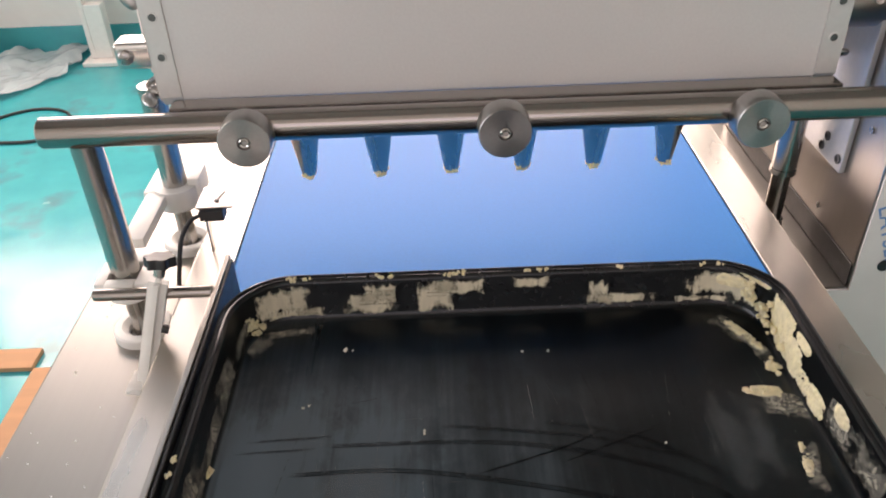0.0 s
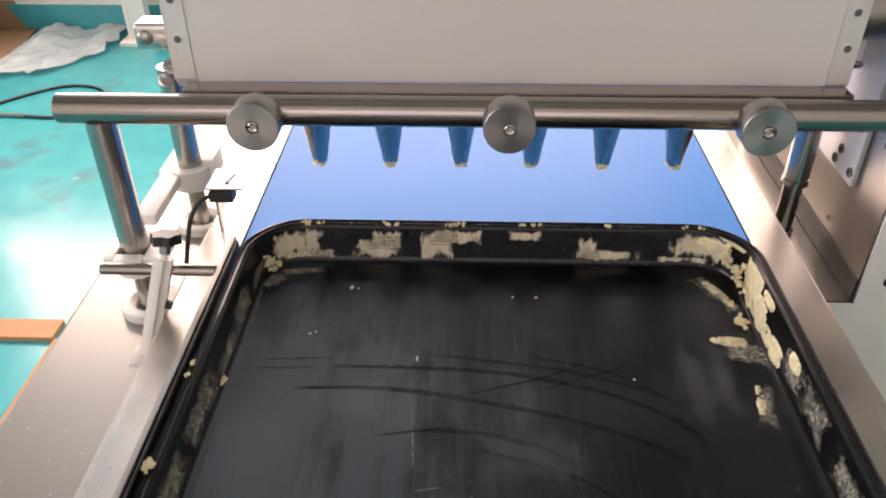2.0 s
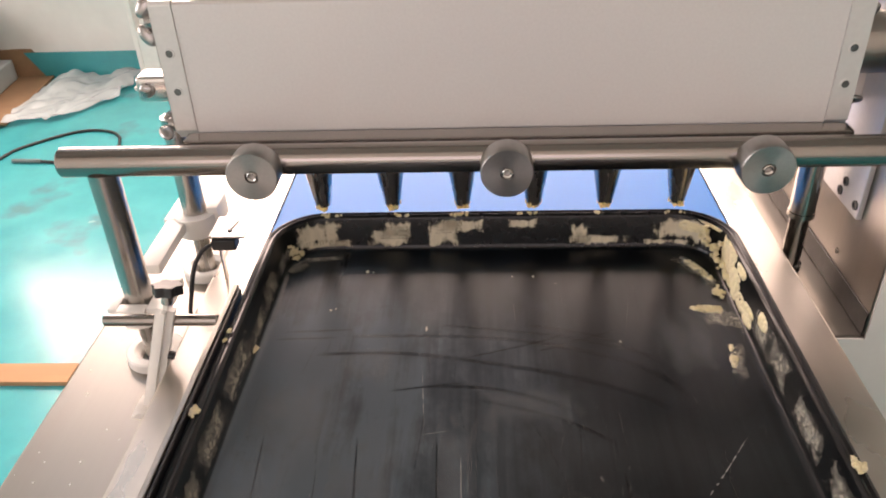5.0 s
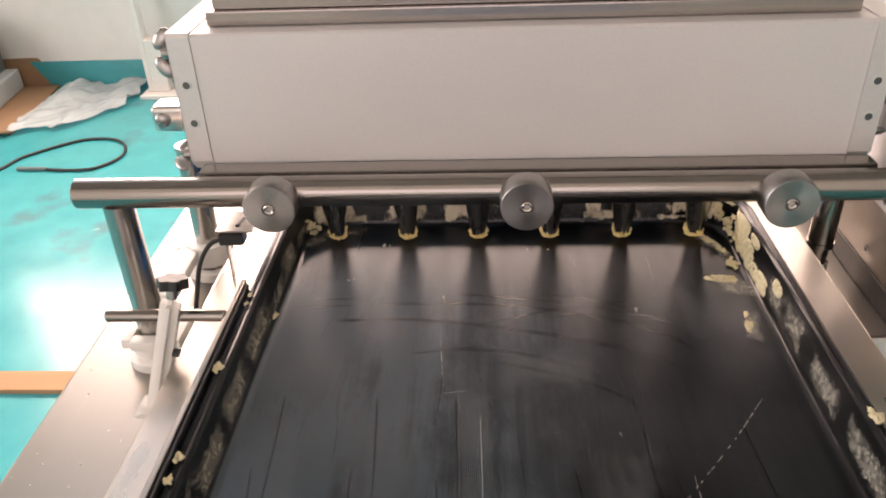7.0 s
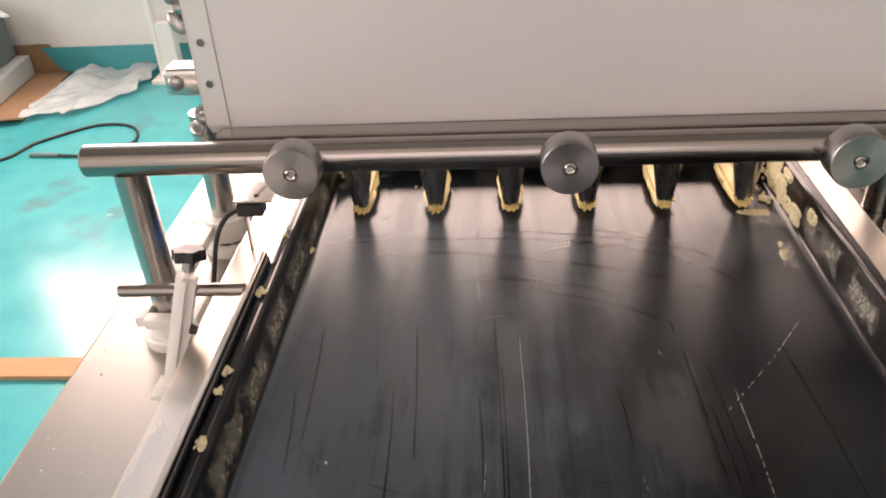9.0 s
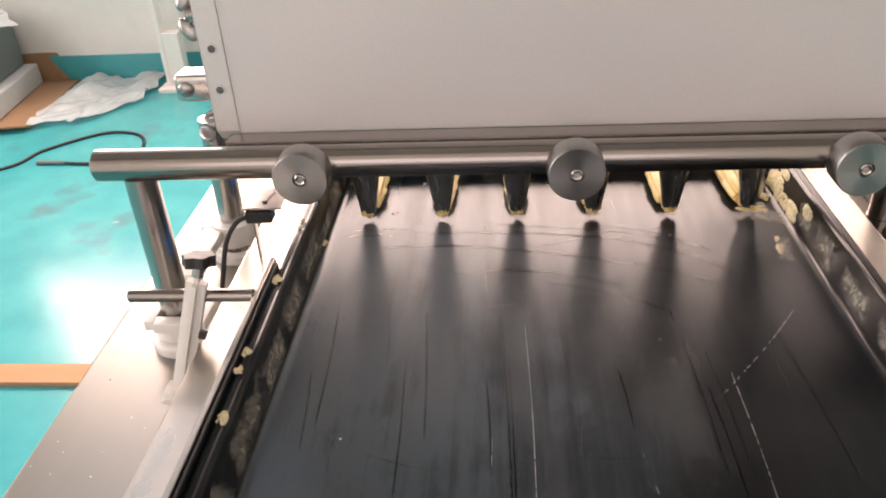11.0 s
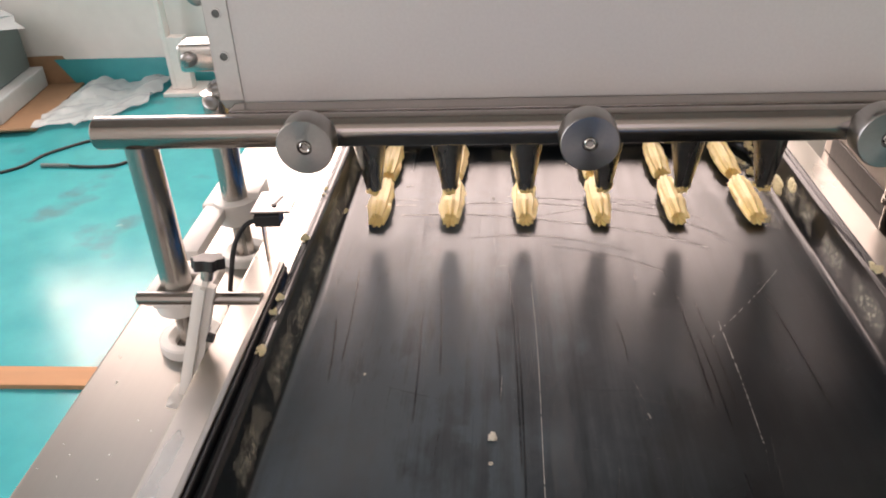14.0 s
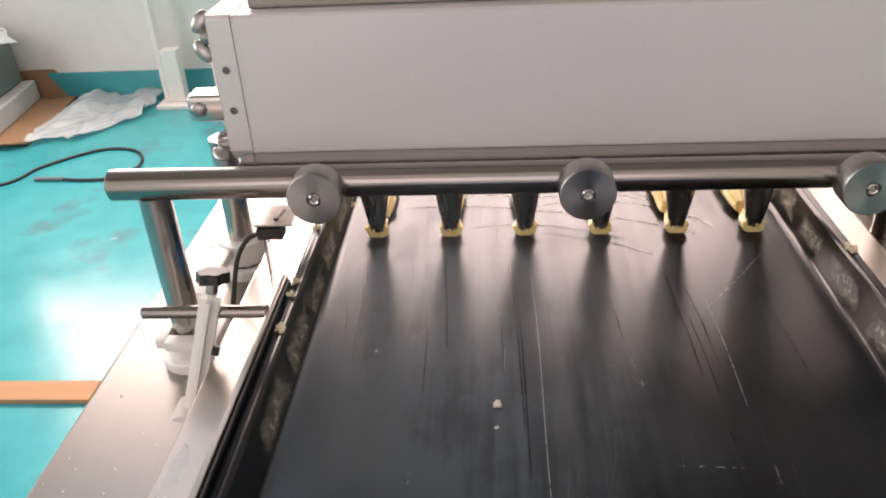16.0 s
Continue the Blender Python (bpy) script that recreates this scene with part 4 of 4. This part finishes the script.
def finger_ring(s, i=0, n=72):
    """The star-ridged outline of finger i at s, 0 (first laid) to 1 (cut off last)."""
    tip = min(max(s - 0.72, 0) / 0.28, 1)
    end = min(1.0, 0.7 + 1.4 * s) * (1 - 0.3 * tip ** 1.5)
    out = []
    for k in range(n):
        a = 2 * math.pi * k / n
        lobe = (4.5 * a / math.pi + 0.25) % 1.0
        crest = 1 - 2 * abs(lobe - 0.5)
        ray = math.floor(4.5 * a / math.pi + 0.25) * 3.7 + i * 9.1
        tear = noise.noise(Vector((ray, s * 5, 1.5)))
        side = abs(math.cos(a)) ** 4
        deep = (0.17 + 0.16 * tip) * (1 if math.sin(a) > -0.45 else 0.25)
        ridge = 1.06 - deep * (1 - crest) + (0.03 + 0.2 * side) * crest * tear
        px = 0.0108 * end * ridge * math.cos(a)
        pz = (0.0078 + 0.0082 * (0.4 + 0.6 * end) * ridge * math.sin(a)) * (1 - 0.16 * tip)
        wob = 0.0003 * noise.noise(Vector((px * 300, s * 25, pz * 300)))
        low = 0.5 - 0.5 * math.sin(a)
        reach = tip * (0.005 * low + crest * (0.0035 + 0.004 * noise.noise(Vector((ray, 0.4, 7)))))
        out.append((px + wob, FINGER * (0.5 - s) - reach + 0.002 * crest * max(0.2 - s, 0) / 0.2, max(pz + wob, 0.0003)))
    return out


def finger_piece(i, column):
    bm = B()
    s0, s1 = i / PIECES, (i + 1) / PIECES + (0.004 if i < PIECES - 1 else 0)
    mid = Vector((0, FINGER * (0.5 - (i + 0.5) / PIECES), 0))
    rings = []
    for k in range(8):
        s = s0 + (s1 - s0) * k / 7
        rings.append([bm.verts.new(Vector(p) - mid) for p in finger_ring(s, column)])
    for a, b in zip(rings, rings[1:]):
        for k in range(len(a)):
            bm.faces.new((a[k], a[(k + 1) % len(a)], b[(k + 1) % len(a)], b[k]))
    for end, pull in ((rings[0], 0.003 if i == 0 else 0), (rings[-1], 0.004 if i == PIECES - 1 else 0)):
        c = sum((q.co for q in end), Vector()) / len(end)
        mid_v = bm.verts.new(c + Vector((0, pull, -0.001)))
        for k in range(len(end)):
            bm.faces.new((end[k], end[(k + 1) % len(end)], mid_v))
    bmesh.ops.recalc_face_normals(bm, faces=bm.faces)
    me = bpy.data.meshes.new("dough_piece")
    bm.to_mesh(me)
    bm.free()
    me.materials.append(DOUGH)
    me.shade_smooth()
    me.set_sharp_from_angle(angle=radians(45))
    return me


# the tray's travel and the head's lift over time, in metres
TRAY_RUN = [(0, -0.1), (0.5, -0.0849), (1, -0.0692), (1.5, -0.0525), (2, -0.0363), (2.5, -0.0205), (3, -0.0047), (3.5, 0.011), (4, 0.027), (4.5, 0.0429), (5, 0.0588), (5.5, 0.0747), (5.8, 0.084), (6.05, 0.09), (6.3, 0.0905), (6.6, 0.0905), (6.8, 0.0955), (7, 0.1015), (7.5, 0.1182), (8, 0.1347), (8.5, 0.1507), (8.75, 0.1592), (8.9, 0.1607), (9.2, 0.161), (9.6, 0.161), (9.8, 0.1655), (10, 0.1725), (10.2, 0.179), (10.4, 0.182), (10.7, 0.1825), (10.95, 0.1835), (11.2, 0.191), (11.5, 0.2011), (12, 0.2145), (12.5, 0.2303), (13, 0.2436), (13.2, 0.2495), (13.35, 0.2512), (13.6, 0.2515), (14, 0.2528), (14.2, 0.2572), (14.4, 0.2645), (14.6, 0.271), (14.8, 0.274), (15, 0.2747), (15.3, 0.275), (15.5, 0.2762), (15.7, 0.2828), (16, 0.2929)]
HEAD_RUN = [(0, 0.0462), (4.5, 0.0465), (5.9, 0.0465), (6.1, 0.042), (6.3, 0.029), (6.5, 0.0175), (6.7, 0.0105), (6.9, 0.0088), (9.1, 0.0088), (9.3, 0.012), (9.5, 0.026), (9.7, 0.039), (9.9, 0.0465), (10.1, 0.0475), (10.4, 0.0475), (10.6, 0.042), (10.8, 0.024), (11, 0.0105), (11.2, 0.0088), (13.5, 0.0085), (13.65, 0.012), (13.8, 0.026), (14, 0.0388), (14.2, 0.0462), (14.4, 0.0475), (15, 0.0476), (15.1, 0.041), (15.2, 0.028), (15.3, 0.0185), (15.4, 0.0125), (15.5, 0.0099), (15.7, 0.0086), (16, 0.0085)]
ROWS = ((6.62, 0.0908), (10.95, 0.1835), (15.5, 0.2762))


def along(run, t):
    for (t0, a), (t1, b) in zip(run, run[1:]):
        if t <= t1:
            return a + (b - a) * (t - t0) / (t1 - t0)
    return run[-1][1]


def when(y):
    """The time at which the tray has come to y; past the clip's end where it never does."""
    for (t0, a), (t1, b) in zip(TRAY_RUN, TRAY_RUN[1:]):
        if a <= y <= b and b > a:
            return t0 + (t1 - t0) * (y - a) / (b - a)
    return 99.0


def build_fingers():
    meshes = [[finger_piece(i, column) for i in range(PIECES)] for column in range(6)]
    made = []
    for start, y in ROWS:
        for i in range(6):
            x = (i - 2.5) * 0.07
            c = thing("piped_cookie", "ridged finger of pale yellow piped dough", "cookie", "piped cookies")
            pieces = []
            for k in range(PIECES):
                ob = new("dough_piece", meshes[i][k])
                ob.parent = c
                pieces.append(ob)
            made.append((c, x, y, pieces))
    return made


FINGERS = build_fingers()

# ---------------------------------------------------------------- about the room


def build_surroundings():
    b = thing("wooden_batten", "raw wooden batten lying on the floor", "batten", "floor battens", (-1.12, 0.81, 0))
    bm = B()
    box(bm, (-0.6, -0.036, 0), (0.052, 0.036, 0.014), 0.002)
    part("batten", bm, WOOD, b)
    b = thing("wooden_batten", "raw wooden batten lying on the floor", "batten", "floor battens", (-1.04, 0.45, 0))
    bm = B()
    box(bm, (-0.022, -0.5, 0), (0.022, 0.322, 0.014), 0.002)
    part("batten", bm, WOOD, b)
    c = thing("floor_cable", "black cable lying on the teal floor", "cable")
    bm = B()
    tube(bm, [(-3.0, 1.5, 0.006), (-2.4, 1.85, 0.006), (-2.0, 2.03, 0.006), (-1.91, 2.2, 0.006), (-1.73, 2.36, 0.006), (-1.57, 2.34, 0.006), (-1.5, 2.2, 0.006), (-1.56, 2.08, 0.007), (-1.66, 2.06, 0.007), (-1.76, 2.07, 0.007)], 0.006)
    cord = part("cord", bm, RUBBER, c)
    bm = B()
    rod(bm, (-1.76, 2.07, 0.009), (-1.88, 2.075, 0.009), 0.008, 0.002, 12)
    part("cable_end", bm, GREY_PAINT, cord)
    # thin crumpled film, from the carton to the stand
    s = thing("plastic_sheet", "crumpled translucent plastic sheet on the floor", "sheet")
    bm = B()
    n = 40
    grid = []
    for i in range(n + 1):
        row = []
        for j in range(n + 1):
            u, v = i / n, j / n
            x = -2.115 + 0.42 * u - 0.01 * v + 0.03 * noise.noise(Vector((0.3, j * 0.14, 7)))
            y = 2.46 + 0.26 * max(u - 0.5, 0) * 2 + (0.56 - 0.22 * max(u - 0.5, 0)) * v + 0.05 * noise.noise(Vector((i * 0.1, 0.7, 9)))
            z = 0.012 + 0.022 * abs(noise.noise(Vector((i * 0.16, j * 0.16, 2)))) + 0.05 * max(noise.noise(Vector((i * 0.07, j * 0.09, 5))), 0)
            row.append(bm.verts.new((x, min(y, BACK - 0.01), z)))
        grid.append(row)
    for i in range(n):
        for j in range(n):
            bm.faces.new((grid[i][j], grid[i + 1][j], grid[i + 1][j + 1], grid[i][j + 1]))
    ext = bmesh.ops.extrude_face_region(bm, geom=list(bm.faces))["geom"]
    bmesh.ops.translate(bm, vec=(0, 0, 0.002), verts=[q for q in ext if isinstance(q, bmesh.types.BMVert)])
    part("sheet_body", bm, SHEET, s, smooth=True)
    k = thing("cardboard_box", "opened brown cardboard carton lying under a grey machine part", "cardboard", at=(-2.49, 2.72, 0))
    m = pose(0, 0, 0, 0, 0, 6)
    bm = B()
    box(bm, (-0.6, -0.3, 0.0), (0.36, 0.3, 0.012), 0.004, m)
    part("carton_base", bm, CARDBOARD, k)
    for lo, hi, mm in (((-0.6, 0, 0), (0.44, 0.01, 0.145), m @ pose(0, 0.302, 0.004, -4, 0, 0)), ((-0.6, -0.01, 0), (0.36, 0, 0.06), m @ pose(0, -0.302, 0.006, 62, 0, 0))):
        bm = B()
        box(bm, lo, hi, 0.003, mm)
        part("carton_flap", bm, CARDBOARD, k)
    g = thing("grey_machine", "grey boxed machine part on cardboard with plastic on top", "machine part", at=(-2.57, 2.74, 0.013))
    bm = B()
    box(bm, (-0.5, -0.28, 0), (0.27, 0.25, 0.1), 0.01, m)
    part("base_tray", bm, GREY_PALE, g, "pale grey base tray")
    bm = B()
    box(bm, (-0.5, -0.2, 0.1005), (0.215, 0.24, 0.34), 0.012, m)
    part("machine_body", bm, GREY_PAINT, g)
    bm = B()
    clump(bm, (-0.08, 0.02, 0.365), (0.3, 0.19, 0.055), 4.7)
    part("plastic_wrap", bm, SHEET, g, "crumpled clear plastic wrap", True)
    p = thing("white_stand", "white painted steel stand by the wall", "stand", at=(-1.61, 2.93, 0))
    bm = B()
    box(bm, (-0.034, -0.03, 0.02), (-0.01, 0.03, 1.2), 0.004)
    part("upright", bm, WHITE_PAINT, p)
    bm = B()
    box(bm, (-0.06, -0.09, 0), (0.13, 0.09, 0.02), 0.004)
    part("foot_plate", bm, WHITE_PAINT, p)
    bm = B()
    box(bm, (-0.0098, -0.03, 0.0205), (0.068, 0.03, 0.27), 0.004)
    part("gusset", bm, WHITE_PAINT, p)


build_surroundings()


def motions():
    walk(TRAY, [(t, pose(0, y, BELT_Z)) for t, y in TRAY_RUN])
    walk(HEAD, [(t, pose(0, 0, 0.903 + z)) for t, z in HEAD_RUN])
    times = sorted({t for t, _ in TRAY_RUN} | {t for t, _ in HEAD_RUN})
    for cookie, x, y0, pieces in FINGERS:
        mid = y0 + FINGER / 2
        walk(cookie, [(t, pose(x, y - mid, 0.9035)) for t, y in TRAY_RUN])
        for k, ob in enumerate(pieces):
            rest = FINGER * (0.5 - (k + 0.5) / PIECES)
            laid = when(y0 + FINGER * (k + 0.5) / PIECES)
            rows = [(t, pose(0, mid - along(TRAY_RUN, t), 0.056 + along(HEAD_RUN, t))) for t in times if t < laid - 0.14]
            if laid <= 16.2:
                t = laid - 0.1
                rows += [(t, pose(0, mid - along(TRAY_RUN, t), 0.056 + along(HEAD_RUN, t))), (min(laid, 15.95), pose(0, rest, 0)), (16, pose(0, rest, 0))]
            else:
                rows += [(16, pose(0, mid - along(TRAY_RUN, 16), 0.056 + along(HEAD_RUN, 16)))]
            walk(ob, rows)


motions()
